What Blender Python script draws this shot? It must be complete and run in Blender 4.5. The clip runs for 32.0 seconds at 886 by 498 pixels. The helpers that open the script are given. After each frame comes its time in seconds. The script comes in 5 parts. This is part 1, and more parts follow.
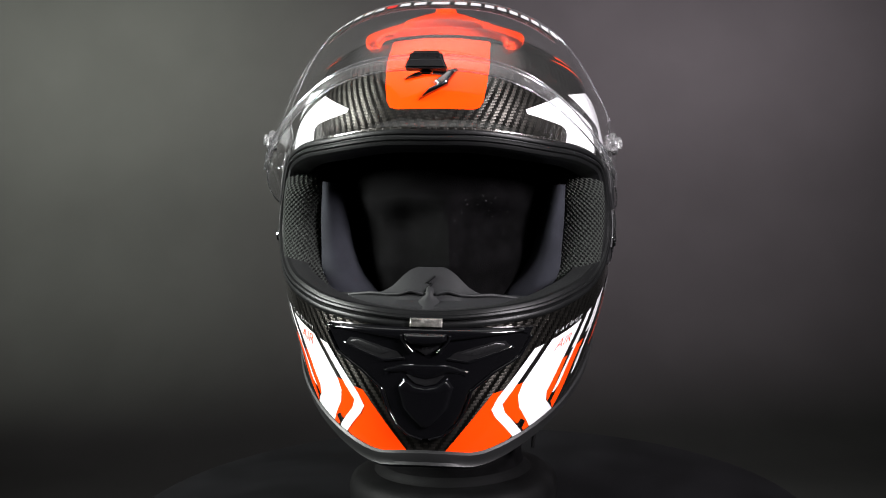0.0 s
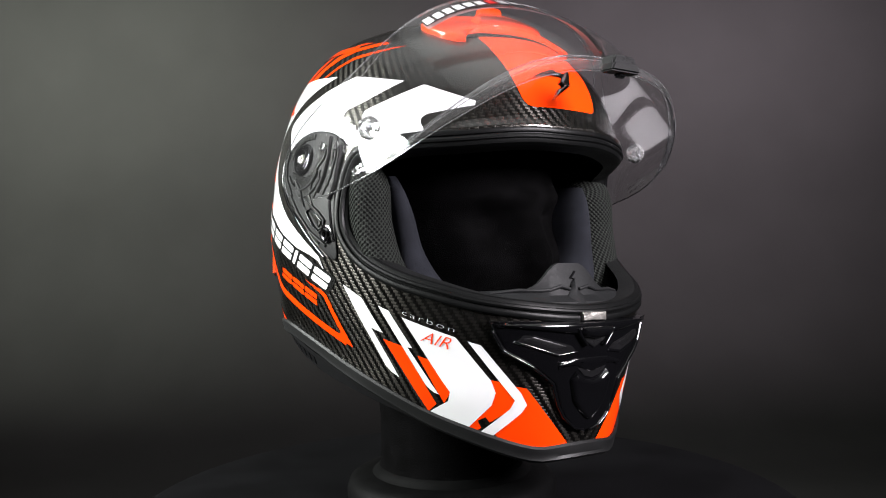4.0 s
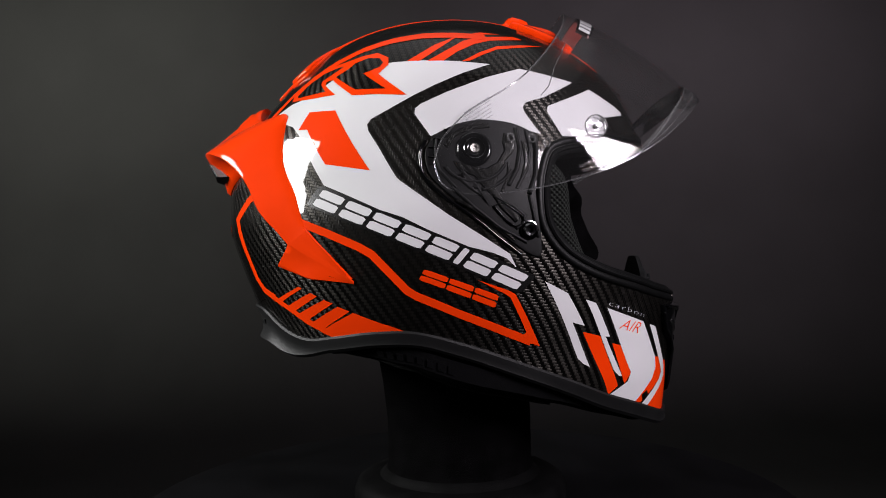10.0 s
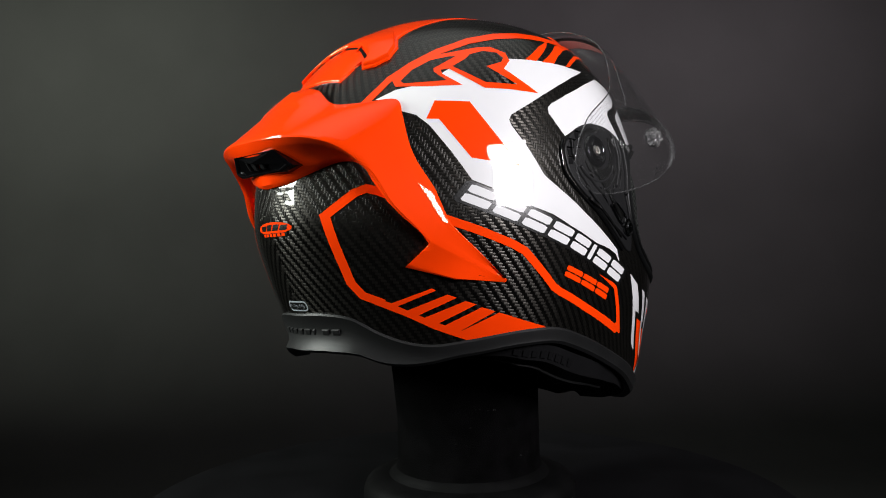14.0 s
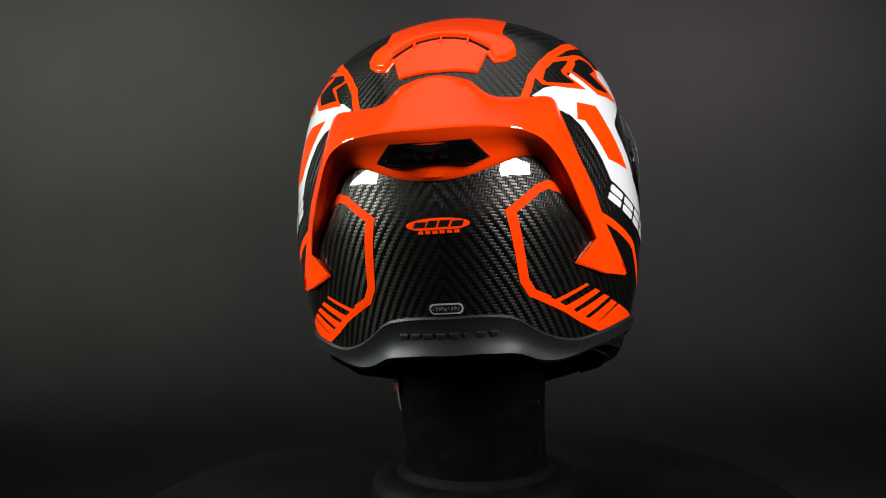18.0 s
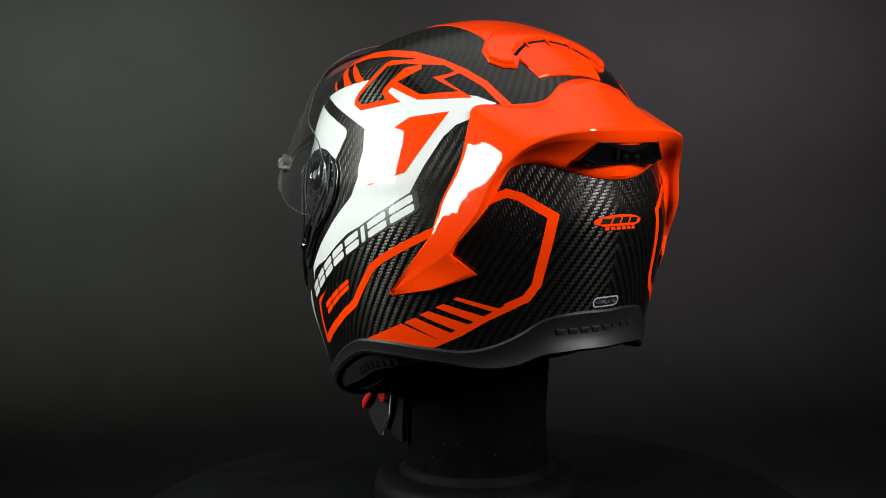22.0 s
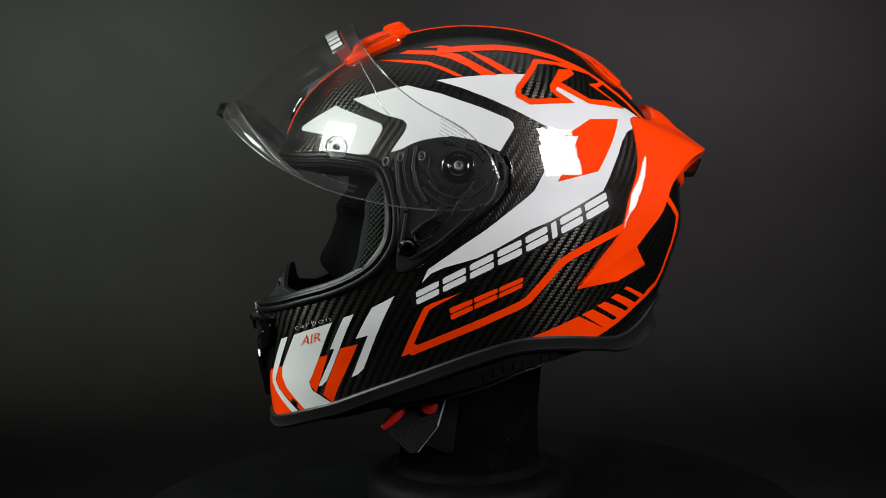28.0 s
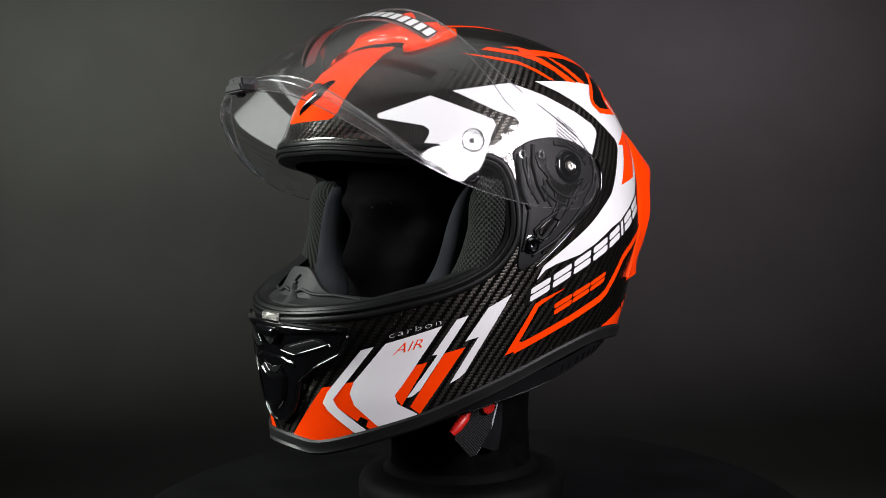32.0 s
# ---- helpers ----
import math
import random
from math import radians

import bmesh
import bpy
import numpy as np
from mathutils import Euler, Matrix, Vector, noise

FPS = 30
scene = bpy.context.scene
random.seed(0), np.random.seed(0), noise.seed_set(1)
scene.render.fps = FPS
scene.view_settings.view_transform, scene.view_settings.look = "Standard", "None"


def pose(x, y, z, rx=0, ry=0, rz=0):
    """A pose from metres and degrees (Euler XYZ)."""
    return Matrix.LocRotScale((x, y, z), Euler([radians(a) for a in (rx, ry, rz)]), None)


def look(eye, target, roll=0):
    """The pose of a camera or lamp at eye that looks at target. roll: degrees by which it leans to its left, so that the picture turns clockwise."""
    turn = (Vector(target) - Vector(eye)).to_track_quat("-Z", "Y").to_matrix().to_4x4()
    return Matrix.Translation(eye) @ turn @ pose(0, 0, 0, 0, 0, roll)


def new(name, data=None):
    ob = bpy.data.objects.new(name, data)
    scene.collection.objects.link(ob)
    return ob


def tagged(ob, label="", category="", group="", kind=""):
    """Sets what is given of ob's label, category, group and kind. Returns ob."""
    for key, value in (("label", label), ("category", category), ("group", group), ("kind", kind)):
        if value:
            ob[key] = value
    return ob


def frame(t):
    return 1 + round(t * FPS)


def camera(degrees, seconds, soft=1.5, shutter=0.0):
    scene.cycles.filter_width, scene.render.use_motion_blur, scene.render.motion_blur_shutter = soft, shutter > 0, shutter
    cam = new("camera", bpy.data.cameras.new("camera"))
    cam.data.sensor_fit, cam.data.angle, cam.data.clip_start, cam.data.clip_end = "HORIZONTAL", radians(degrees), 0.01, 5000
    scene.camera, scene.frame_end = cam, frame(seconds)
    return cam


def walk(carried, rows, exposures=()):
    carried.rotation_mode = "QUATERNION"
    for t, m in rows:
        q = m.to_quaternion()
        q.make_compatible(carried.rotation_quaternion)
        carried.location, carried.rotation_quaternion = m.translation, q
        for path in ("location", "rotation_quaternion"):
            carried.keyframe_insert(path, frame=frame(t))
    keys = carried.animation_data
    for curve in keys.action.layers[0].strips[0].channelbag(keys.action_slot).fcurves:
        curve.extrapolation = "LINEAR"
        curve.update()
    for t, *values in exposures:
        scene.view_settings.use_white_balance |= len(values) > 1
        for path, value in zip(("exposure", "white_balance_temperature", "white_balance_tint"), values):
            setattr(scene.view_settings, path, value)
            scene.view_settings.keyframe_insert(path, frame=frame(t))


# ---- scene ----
cam = camera(53.64, 32.0, soft=1.0)
LIFT = 1.0  # the camera's height over the floor
EYE = (-0.01356, -0.71, LIFT)
VIEW = look(EYE, (-0.01356, 0.29, LIFT - math.tan(radians(1.294))), -1.257)
# the clip's camera opens up while the dark eye port faces it
walk(cam, [(0.0, VIEW), (32.0, VIEW)],
     ((0.0, 1.27, 6500, 12), (3.5, 1.24, 6500, 12), (5.5, 0.2, 6500, 15), (7.0, 0.05, 6500, 17), (9.0, -0.38, 6500, 20), (11.0, -0.33, 6500, 15), (13.0, -0.1, 6500, 10), (15.0, 0.12, 6500, 6),
      (17.0, 0.22, 6500, 6), (19.0, 0.24, 6500, 4), (21.0, 0.14, 6500, 6), (22.0, 0.0, 6500, 5), (24.0, -0.14, 6500, 2), (28.0, -0.32, 6500, 4), (29.5, -0.08, 6500, 4), (31.0, 0.17, 6500, 10), (32.0, 0.28, 6500, 11)))

# ---- world and lights ----
world = bpy.data.worlds.new("studio")
scene.world = world
world.use_nodes = True
world.node_tree.nodes["Background"].inputs[0].default_value = (0.55, 0.6, 0.65, 1)
world.node_tree.nodes["Background"].inputs[1].default_value = 0.02


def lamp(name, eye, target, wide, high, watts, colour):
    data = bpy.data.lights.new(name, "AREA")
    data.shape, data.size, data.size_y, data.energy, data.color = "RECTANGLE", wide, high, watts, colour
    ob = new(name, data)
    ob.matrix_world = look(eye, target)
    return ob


SOFTBOXES = (("softbox_lamp", (-1.06, -0.22, LIFT + 0.38), 0.46, 0.46, 8.6, (0.95, 1.0, 0.95)),
             ("softbox_lamp", (0.83, -0.81, LIFT + 0.42), 0.38, 0.36, 7.3, (1.0, 0.955, 1.0)))
for name, eye, wide, high, watts, colour in SOFTBOXES:
    lamp(name, eye, (0, 0, LIFT + 0.03), wide, high, watts, colour).data.spread = radians(120)
# unseen strips added for the backdrop's gradient, greenish left and purplish right
for x, watts, colour in ((-1.85, 9.1, (0.95, 1.0, 0.89)), (1.2, 7.4, (1.0, 0.86, 0.97))):
    strip = lamp("backdrop_fill", (x, 2.0, LIFT + 1.75), (x - 0.1, 4.0, LIFT + 0.72), 2.4, 0.2, watts, colour)
    strip.data.spread = radians(77)
# unseen area lamp for the dim lit ceiling that the crown's lacquer mirrors
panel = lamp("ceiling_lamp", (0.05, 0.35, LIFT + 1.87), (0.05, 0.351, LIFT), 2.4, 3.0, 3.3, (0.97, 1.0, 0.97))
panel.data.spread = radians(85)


# ---- materials ----
def material(name):
    m = bpy.data.materials.new(name)
    m.use_nodes = True
    n = m.node_tree.nodes
    n.clear()
    out = n.new("ShaderNodeOutputMaterial")
    b = n.new("ShaderNodeBsdfPrincipled")
    m.node_tree.links.new(b.outputs[0], out.inputs[0])
    return m, n, m.node_tree.links, b


def ramp(n, l, source, low, high, stops=(0.35, 0.65)):
    r = n.new("ShaderNodeValToRGB")
    r.color_ramp.elements[0].position, r.color_ramp.elements[1].position = stops
    r.color_ramp.elements[0].color, r.color_ramp.elements[1].color = low, high
    l.new(source, r.inputs[0])
    return r.outputs[0]


def grey(v):
    return (v, v, v, 1)


def surface(name, colour, rough, metal=0.0, coat=0.0, scale=60.0, vary=0.06, bump=0.0, fine=900.0, spec=0.5, dust_veil=0.0, wave=0.0):
    """A surface with blotches, grain in its gloss and a fine relief."""
    m, n, l, b = material(name)
    geo = n.new("ShaderNodeTexCoord")
    big = n.new("ShaderNodeTexNoise")
    big.inputs["Scale"].default_value, big.inputs["Detail"].default_value = scale, 3
    small = n.new("ShaderNodeTexNoise")
    small.inputs["Scale"].default_value, small.inputs["Detail"].default_value = fine, 2
    l.new(geo.outputs["Object"], big.inputs["Vector"])
    l.new(geo.outputs["Object"], small.inputs["Vector"])
    c = Vector(colour)
    lo, hi = [(*(c * (1 - k)), 1) for k in (vary, -vary)]
    l.new(ramp(n, l, big.outputs[0], lo, hi), b.inputs["Base Color"])
    l.new(ramp(n, l, small.outputs[0], grey(max(rough * 0.85, 0.01)), grey(min(rough * 1.2, 1)), (0.3, 0.7)), b.inputs["Roughness"])
    b.inputs["Metallic"].default_value, b.inputs["Coat Weight"].default_value = metal, coat
    b.inputs["Coat Roughness"].default_value = 0.03
    b.inputs["Specular IOR Level"].default_value = spec
    if dust_veil:  # scattered pale lint
        speck = n.new("ShaderNodeTexNoise")
        speck.inputs["Scale"].default_value, speck.inputs["Detail"].default_value = 420, 1
        l.new(geo.outputs["Object"], speck.inputs["Vector"])
        mix = n.new("ShaderNodeMix")
        mix.data_type = "RGBA"
        patch = n.new("ShaderNodeTexNoise")
        patch.inputs["Scale"].default_value, patch.inputs["Detail"].default_value = 34, 2
        l.new(geo.outputs["Object"], patch.inputs["Vector"])
        lint = ramp(n, l, speck.outputs[0], grey(0), grey(1), (0.70, 0.78))
        l.new(math_node(n, l, "MULTIPLY", lint, ramp(n, l, patch.outputs[0], grey(0.02), grey(1), (0.60, 0.72))), mix.inputs[0])
        l.new(b.inputs["Base Color"].links[0].from_socket, mix.inputs[6])
        mix.inputs[7].default_value = grey(dust_veil)
        l.new(mix.outputs[2], b.inputs["Base Color"])
    if wave:  # the lacquer lies a little uneven
        swell = n.new("ShaderNodeTexNoise")
        swell.inputs["Scale"].default_value, swell.inputs["Detail"].default_value = 55, 1
        l.new(geo.outputs["Object"], swell.inputs["Vector"])
        k = n.new("ShaderNodeBump")
        k.inputs["Strength"].default_value, k.inputs["Distance"].default_value = 1.0, wave
        l.new(swell.outputs[0], k.inputs["Height"])
        l.new(k.outputs[0], b.inputs["Normal"])
        l.new(k.outputs[0], b.inputs["Coat Normal"])
    if bump:
        k = n.new("ShaderNodeBump")
        k.inputs["Strength"].default_value, k.inputs["Distance"].default_value = bump, 0.0006
        l.new(small.outputs[0], k.inputs["Height"])
        l.new(k.outputs[0], b.inputs["Normal"])
    return m


def math_node(n, l, kind, a, b=None):
    k = n.new("ShaderNodeMath")
    k.operation = kind
    for i, v in enumerate((a, b)):
        if v is None:
            continue
        if isinstance(v, (int, float)):
            k.inputs[i].default_value = v
        else:
            l.new(v, k.inputs[i])
    return k.outputs[0]


def weave(name, tow, dark, light, coat=1.0):
    """Twill-woven carbon under clear lacquer; the UV map is in metres."""
    m, n, l, b = material(name)
    uv = n.new("ShaderNodeUVMap")
    turn = n.new("ShaderNodeVectorRotate")
    turn.rotation_type = "Z_AXIS"
    turn.inputs["Angle"].default_value = radians(-11)
    l.new(uv.outputs[0], turn.inputs["Vector"])
    sep = n.new("ShaderNodeSeparateXYZ")
    l.new(turn.outputs[0], sep.inputs[0])
    u = math_node(n, l, "DIVIDE", sep.outputs[0], tow)
    v = math_node(n, l, "DIVIDE", sep.outputs[1], tow)
    fu, fv = math_node(n, l, "FLOOR", u), math_node(n, l, "FLOOR", v)
    step = math_node(n, l, "FLOORED_MODULO", math_node(n, l, "SUBTRACT", fu, fv), 4.0)
    over = math_node(n, l, "LESS_THAN", step, 2.0)
    pu, pv = math_node(n, l, "FRACT", u), math_node(n, l, "FRACT", v)

    def hump(p):
        d = math_node(n, l, "SUBTRACT", p, 0.5)
        q = math_node(n, l, "MULTIPLY", math_node(n, l, "MULTIPLY", d, d), 4.0)
        return math_node(n, l, "SUBTRACT", 1.0, math_node(n, l, "MULTIPLY", q, q))

    across = n.new("ShaderNodeMix")
    l.new(over, across.inputs[0])
    l.new(hump(pu), across.inputs[2])
    l.new(hump(pv), across.inputs[3])
    grain = n.new("ShaderNodeTexNoise")
    grain.inputs["Scale"].default_value = 260
    l.new(uv.outputs[0], grain.inputs["Vector"])
    tone = math_node(n, l, "MULTIPLY", math_node(n, l, "ADD", math_node(n, l, "MULTIPLY", over, 0.5), 0.32),
                     math_node(n, l, "ADD", math_node(n, l, "MULTIPLY", grain.outputs[0], 0.9), 0.3))
    tone = math_node(n, l, "MULTIPLY", tone, math_node(n, l, "ADD", math_node(n, l, "MULTIPLY", across.outputs[0], 0.6), 0.4))
    l.new(ramp(n, l, tone, (*dark, 1), (*light, 1), (0.05, 0.75)), b.inputs["Base Color"])
    k = n.new("ShaderNodeBump")
    k.inputs["Strength"].default_value, k.inputs["Distance"].default_value = 0.38, 0.0006
    l.new(across.outputs[0], k.inputs["Height"])
    l.new(k.outputs[0], b.inputs["Normal"])
    tan = n.new("ShaderNodeTangent")
    tan.direction_type, tan.uv_map = "UV_MAP", "weave"
    l.new(tan.outputs[0], b.inputs["Tangent"])
    l.new(math_node(n, l, "MULTIPLY", over, 0.25), b.inputs["Anisotropic Rotation"])
    b.inputs["Anisotropic"].default_value = 0.68
    swell = n.new("ShaderNodeTexNoise")  # the lacquer lies a little uneven
    swell.inputs["Scale"].default_value, swell.inputs["Detail"].default_value = 45, 2
    l.new(uv.outputs[0], swell.inputs["Vector"])
    wavy = n.new("ShaderNodeBump")
    wavy.inputs["Strength"].default_value, wavy.inputs["Distance"].default_value = 1.0, 0.0003
    l.new(swell.outputs[0], wavy.inputs["Height"])
    l.new(wavy.outputs[0], b.inputs["Coat Normal"])
    b.inputs["Metallic"].default_value, b.inputs["Roughness"].default_value = 0.9, 0.36
    b.inputs["Coat Weight"].default_value, b.inputs["Coat Roughness"].default_value = coat, 0.02
    return m


def clear(name, tint, gloss, rough=0.01, blend=1.45, haze=0.0, most=1.0):
    """Clear plastic sheet: see-through with a Fresnel gloss."""
    m, n, l, b = material(name)
    n.remove(b)
    see = n.new("ShaderNodeBsdfTransparent")
    see.inputs[0].default_value = (*tint, 1)
    shine = n.new("ShaderNodeBsdfGlossy")
    shine.inputs["Roughness"].default_value = rough
    shine.inputs[0].default_value = grey(gloss)
    mix = n.new("ShaderNodeMixShader")
    fres = n.new("ShaderNodeFresnel")
    fres.inputs[0].default_value = blend
    l.new(math_node(n, l, "MINIMUM", fres.outputs[0], most), mix.inputs[0])
    veil = n.new("ShaderNodeMixShader")  # pale diffuse layer standing in for veiling reflections, with some dust
    dust_veil = n.new("ShaderNodeBsdfDiffuse")
    dust_veil.inputs[0].default_value = grey(0.8)
    veil.inputs[0].default_value = haze
    l.new(see.outputs[0], veil.inputs[1])
    l.new(dust_veil.outputs[0], veil.inputs[2])
    l.new(veil.outputs[0], mix.inputs[1])
    l.new(shine.outputs[0], mix.inputs[2])
    l.new(mix.outputs[0], n["Material Output"].inputs[0])
    return m


def netting(name, cell, dark, light, mapped=False):
    """Spacer mesh cloth: pale threads round small dark holes."""
    m, n, l, b = material(name)
    geo = n.new("ShaderNodeTexCoord")
    sep = n.new("ShaderNodeSeparateXYZ")
    l.new(geo.outputs["Object"], sep.inputs[0])
    u = math_node(n, l, "MULTIPLY", math_node(n, l, "SUBTRACT", math_node(n, l, "MULTIPLY", sep.outputs[1], 0.8), math_node(n, l, "ABSOLUTE", sep.outputs[0])), 1.6 * math.pi / cell)
    v = math_node(n, l, "MULTIPLY", sep.outputs[2], 1.4 * math.pi / cell)
    if mapped:  # the cloth's own map, in metres
        uv = n.new("ShaderNodeUVMap")
        l.new(uv.outputs[0], sep.inputs[0])
        u, v = [math_node(n, l, "MULTIPLY", sep.outputs[k], 2 * math.pi / cell) for k in (0, 1)]
    weft = math_node(n, l, "MULTIPLY", math_node(n, l, "COSINE", u), math_node(n, l, "COSINE", v))
    fuzz = n.new("ShaderNodeTexNoise")
    fuzz.inputs["Scale"].default_value = 500
    l.new(geo.outputs["Object"], fuzz.inputs["Vector"])
    high = math_node(n, l, "ADD", weft, math_node(n, l, "MULTIPLY", fuzz.outputs[0], 0.3))
    l.new(ramp(n, l, high, (*light, 1), (*dark, 1), (0.15, 0.5)), b.inputs["Base Color"])
    k = n.new("ShaderNodeBump")
    k.inputs["Strength"].default_value, k.inputs["Distance"].default_value = 0.8, 0.0010
    k.invert = True
    l.new(high, k.inputs["Height"])
    l.new(k.outputs[0], b.inputs["Normal"])
    b.inputs["Roughness"].default_value, b.inputs["Specular IOR Level"].default_value = 0.9, 0.2
    return m


MAT = {
    "carbon": weave("carbon_weave", 0.0020, (0.004, 0.004, 0.004), (0.056, 0.052, 0.046)),
    "plate_carbon": weave("fine_weave", 0.0013, (0.002, 0.002, 0.002), (0.03, 0.03, 0.029), 0.08),
    "white": surface("white_lacquer", (0.76, 0.76, 0.77), 0.35, coat=1.0, scale=25, vary=0.015, spec=0.2, wave=0.00022),
    "orange": surface("fluorescent_orange_lacquer", (1.0, 0.05, 0.001), 0.5, coat=0.8, scale=25, vary=0.03, spec=0.02, wave=0.00013),
    "black": surface("black_lacquer", (0.005, 0.005, 0.005), 0.3, coat=0.9, scale=25),
    "gloss": surface("gloss_black_plastic", (0.0025, 0.0025, 0.003), 0.12, coat=0.6, scale=40),
    "satin": surface("satin_black_plastic", (0.006, 0.006, 0.0065), 0.3, scale=50, bump=0.05),
    "plate": surface("matt_black_plastic", (0.007, 0.007, 0.0075), 0.5, scale=50, bump=0.08, spec=0.22),
    "seal": surface("dark_seal_rubber", (0.0038, 0.004, 0.0041), 0.38, scale=50, vary=0.15, bump=0.12, fine=1500, spec=0.18),
    "rubber": surface("black_rubber", (0.0068, 0.007, 0.0072), 0.47, scale=50, vary=0.15, bump=0.15, fine=1500, spec=0.36),
    "soft": surface("soft_grey_rubber", (0.0085, 0.009, 0.0095), 0.6, scale=50, vary=0.1, bump=0.1, spec=0.25),
    "cloth": surface("dark_jersey", (0.013, 0.014, 0.018), 0.95, scale=80, vary=0.15, bump=0.5, fine=2500, spec=0.15),
    "net": netting("spacer_mesh", 0.0036, (0.0010, 0.0010, 0.0010), (0.019, 0.022, 0.019), True),
    "lining": surface("black_lining", (0.004, 0.004, 0.0045), 0.95, scale=60, vary=0.2, bump=0.3, spec=0.1),
    "flock": surface("black_flock", (0.0010, 0.00092, 0.00105), 0.8, scale=70, vary=0.6, bump=0.8, fine=1400, spec=0.035, dust_veil=0.1),
    "base": surface("dusty_black_plastic", (0.0019, 0.0019, 0.002), 0.6, scale=60, vary=0.4, bump=0.4, fine=1400, spec=0.08, dust_veil=0.04),
    "chrome": surface("dark_chrome", (0.25, 0.25, 0.26), 0.12, metal=1.0, scale=90),
    "steel": surface("brushed_steel", (0.6, 0.58, 0.54), 0.38, metal=1.0, scale=300, vary=0.3, bump=0.4),
    "red": surface("red_plastic", (0.5, 0.010, 0.006), 0.4, scale=50),
    "webbing": netting("black_webbing", 0.0016, (0.003, 0.003, 0.003), (0.018, 0.018, 0.019)),
    "silver": surface("grey_print", (0.30, 0.33, 0.36), 0.5, scale=200),
    "film": surface("sticker_film", (0.42, 0.24, 0.24), 0.5, scale=120),
    "table": surface("matt_black_top", (0.004, 0.004, 0.0045), 0.75, scale=20, vary=0.25, bump=0.2, spec=0.04),
    "paper": surface("grey_backdrop_paper", (0.085, 0.085, 0.082), 0.95, scale=2.5, vary=0.05, bump=0.05, fine=300, spec=0.1),
    "ceiling": surface("white_ceiling_paint", (0.7, 0.7, 0.69), 0.9, scale=3, vary=0.04, spec=0.1),
    "dark": surface("grey_wall_paint", (0.045, 0.045, 0.045), 0.9, scale=3, vary=0.1, spec=0.1),
    "visor": clear("clear_visor", (0.97, 0.97, 0.975), 1.0, 0.01, 1.45, 0.009, 0.22),
    "lip": clear("moulded_lip", (0.93, 0.93, 0.94), 1.0, 0.06, 1.6, 0.03, 0.9),
    "visor_back": clear("clear_visor_back", (0.985, 0.985, 0.985), 1.0, 0.01, 1.2, 0.0, 0.05),
    "knob": clear("clear_plastic", (0.9, 0.9, 0.9), 1.0, 0.03, 1.6, 0.09),
    "edge": clear("cut_edge", (0.72, 0.72, 0.74), 1.0, 0.1, 1.6, 0.05),
}


# ---- building ----
def part(name, bm, mat, parent, label="", smooth=True, normals=None):
    """One mesh object under a thing or a part; bm is a bmesh or (points in mm, faces)."""
    me = bpy.data.meshes.new(name)
    if isinstance(bm, tuple):
        me.from_pydata([(Vector(p) * 0.001)[:] for p in bm[0]], [], [tuple(f) for f in bm[1]])
    else:
        bm.to_mesh(me)
        bm.free()
        me.transform(Matrix.Scale(0.001, 4))
    me.materials.append(MAT[mat])
    if smooth:
        me.polygons.foreach_set("use_smooth", [True] * len(me.polygons))
    me.update()
    if normals is not None:
        me.normals_split_custom_set_from_vertices([tuple(v) for v in normals])
    elif smooth:
        me.set_sharp_from_angle(angle=radians(38))
    ob = new(name, me)
    ob.parent = parent
    if label:
        ob["label"] = label
    return ob


def grid_faces(rows, cols, closed=False, flip=False):
    out = []
    for i in range(rows - 1):
        for j in range(cols if closed else cols - 1):
            k = (j + 1) % cols
            f = (i * cols + j, i * cols + k, (i + 1) * cols + k, (i + 1) * cols + j)
            out.append(f[::-1] if flip else f)
    return out


def loft(name, sections, mat, parent, label="", closed=False, ring=False, caps=False):
    """Sections of equally many points in mm; closed: each section is a loop; ring: last joins first."""
    cols = len(sections[0])
    pts = [tuple(p) for s in sections for p in s]
    faces = grid_faces(len(sections), cols, closed)
    if ring:
        a = (len(sections) - 1) * cols
        for j in range(cols if closed else cols - 1):
            k = (j + 1) % cols
            faces.append((a + j, a + k, k, j))
    if caps:
        faces.append(tuple(range(cols))[::-1])
        faces.append(tuple(range((len(sections) - 1) * cols, len(sections) * cols)))
    bm = bmesh.new()
    vs = [bm.verts.new(p) for p in pts]
    for f in faces:
        q = [vs[i] for i in f]
        if len(set(q)) == len(q):
            bm.faces.new(q)
    bmesh.ops.remove_doubles(bm, verts=bm.verts, dist=0.01)
    bmesh.ops.recalc_face_normals(bm, faces=bm.faces)
    return part(name, bm, mat, parent, label)


def tube(name, path, radius, mat, parent, label="", ring=False, sides=8):
    """A round bar along a path in mm."""
    path = [Vector(p) for p in path]
    secs = []
    side = None
    for i, p in enumerate(path):
        a = path[i - 1] if i or ring else p
        b = path[(i + 1) % len(path)] if i + 1 < len(path) or ring else p
        d = (b - a).normalized()
        side = (side - d * side.dot(d)) if side is not None else d.orthogonal()
        side.normalize()
        up = d.cross(side)
        r = radius(i / max(len(path) - 1, 1)) if callable(radius) else radius
        secs.append([p + (side * math.cos(2 * math.pi * k / sides) + up * math.sin(2 * math.pi * k / sides)) * r for k in range(sides)])
    return loft(name, secs, mat, parent, label, closed=True, ring=ring, caps=not ring)


def turned(name, profile, centre, axis, mat, parent, label="", sides=40):
    """A turned shape: profile of (radius, distance along the axis) in mm."""
    axis = Vector(axis).normalized()
    u = axis.orthogonal().normalized()
    v = axis.cross(u)
    secs = [[Vector(centre) + axis * h + (u * math.cos(2 * math.pi * k / sides) + v * math.sin(2 * math.pi * k / sides)) * max(r, 0.02)
             for k in range(sides)] for r, h in profile]
    return loft(name, secs, mat, parent, label, closed=True)


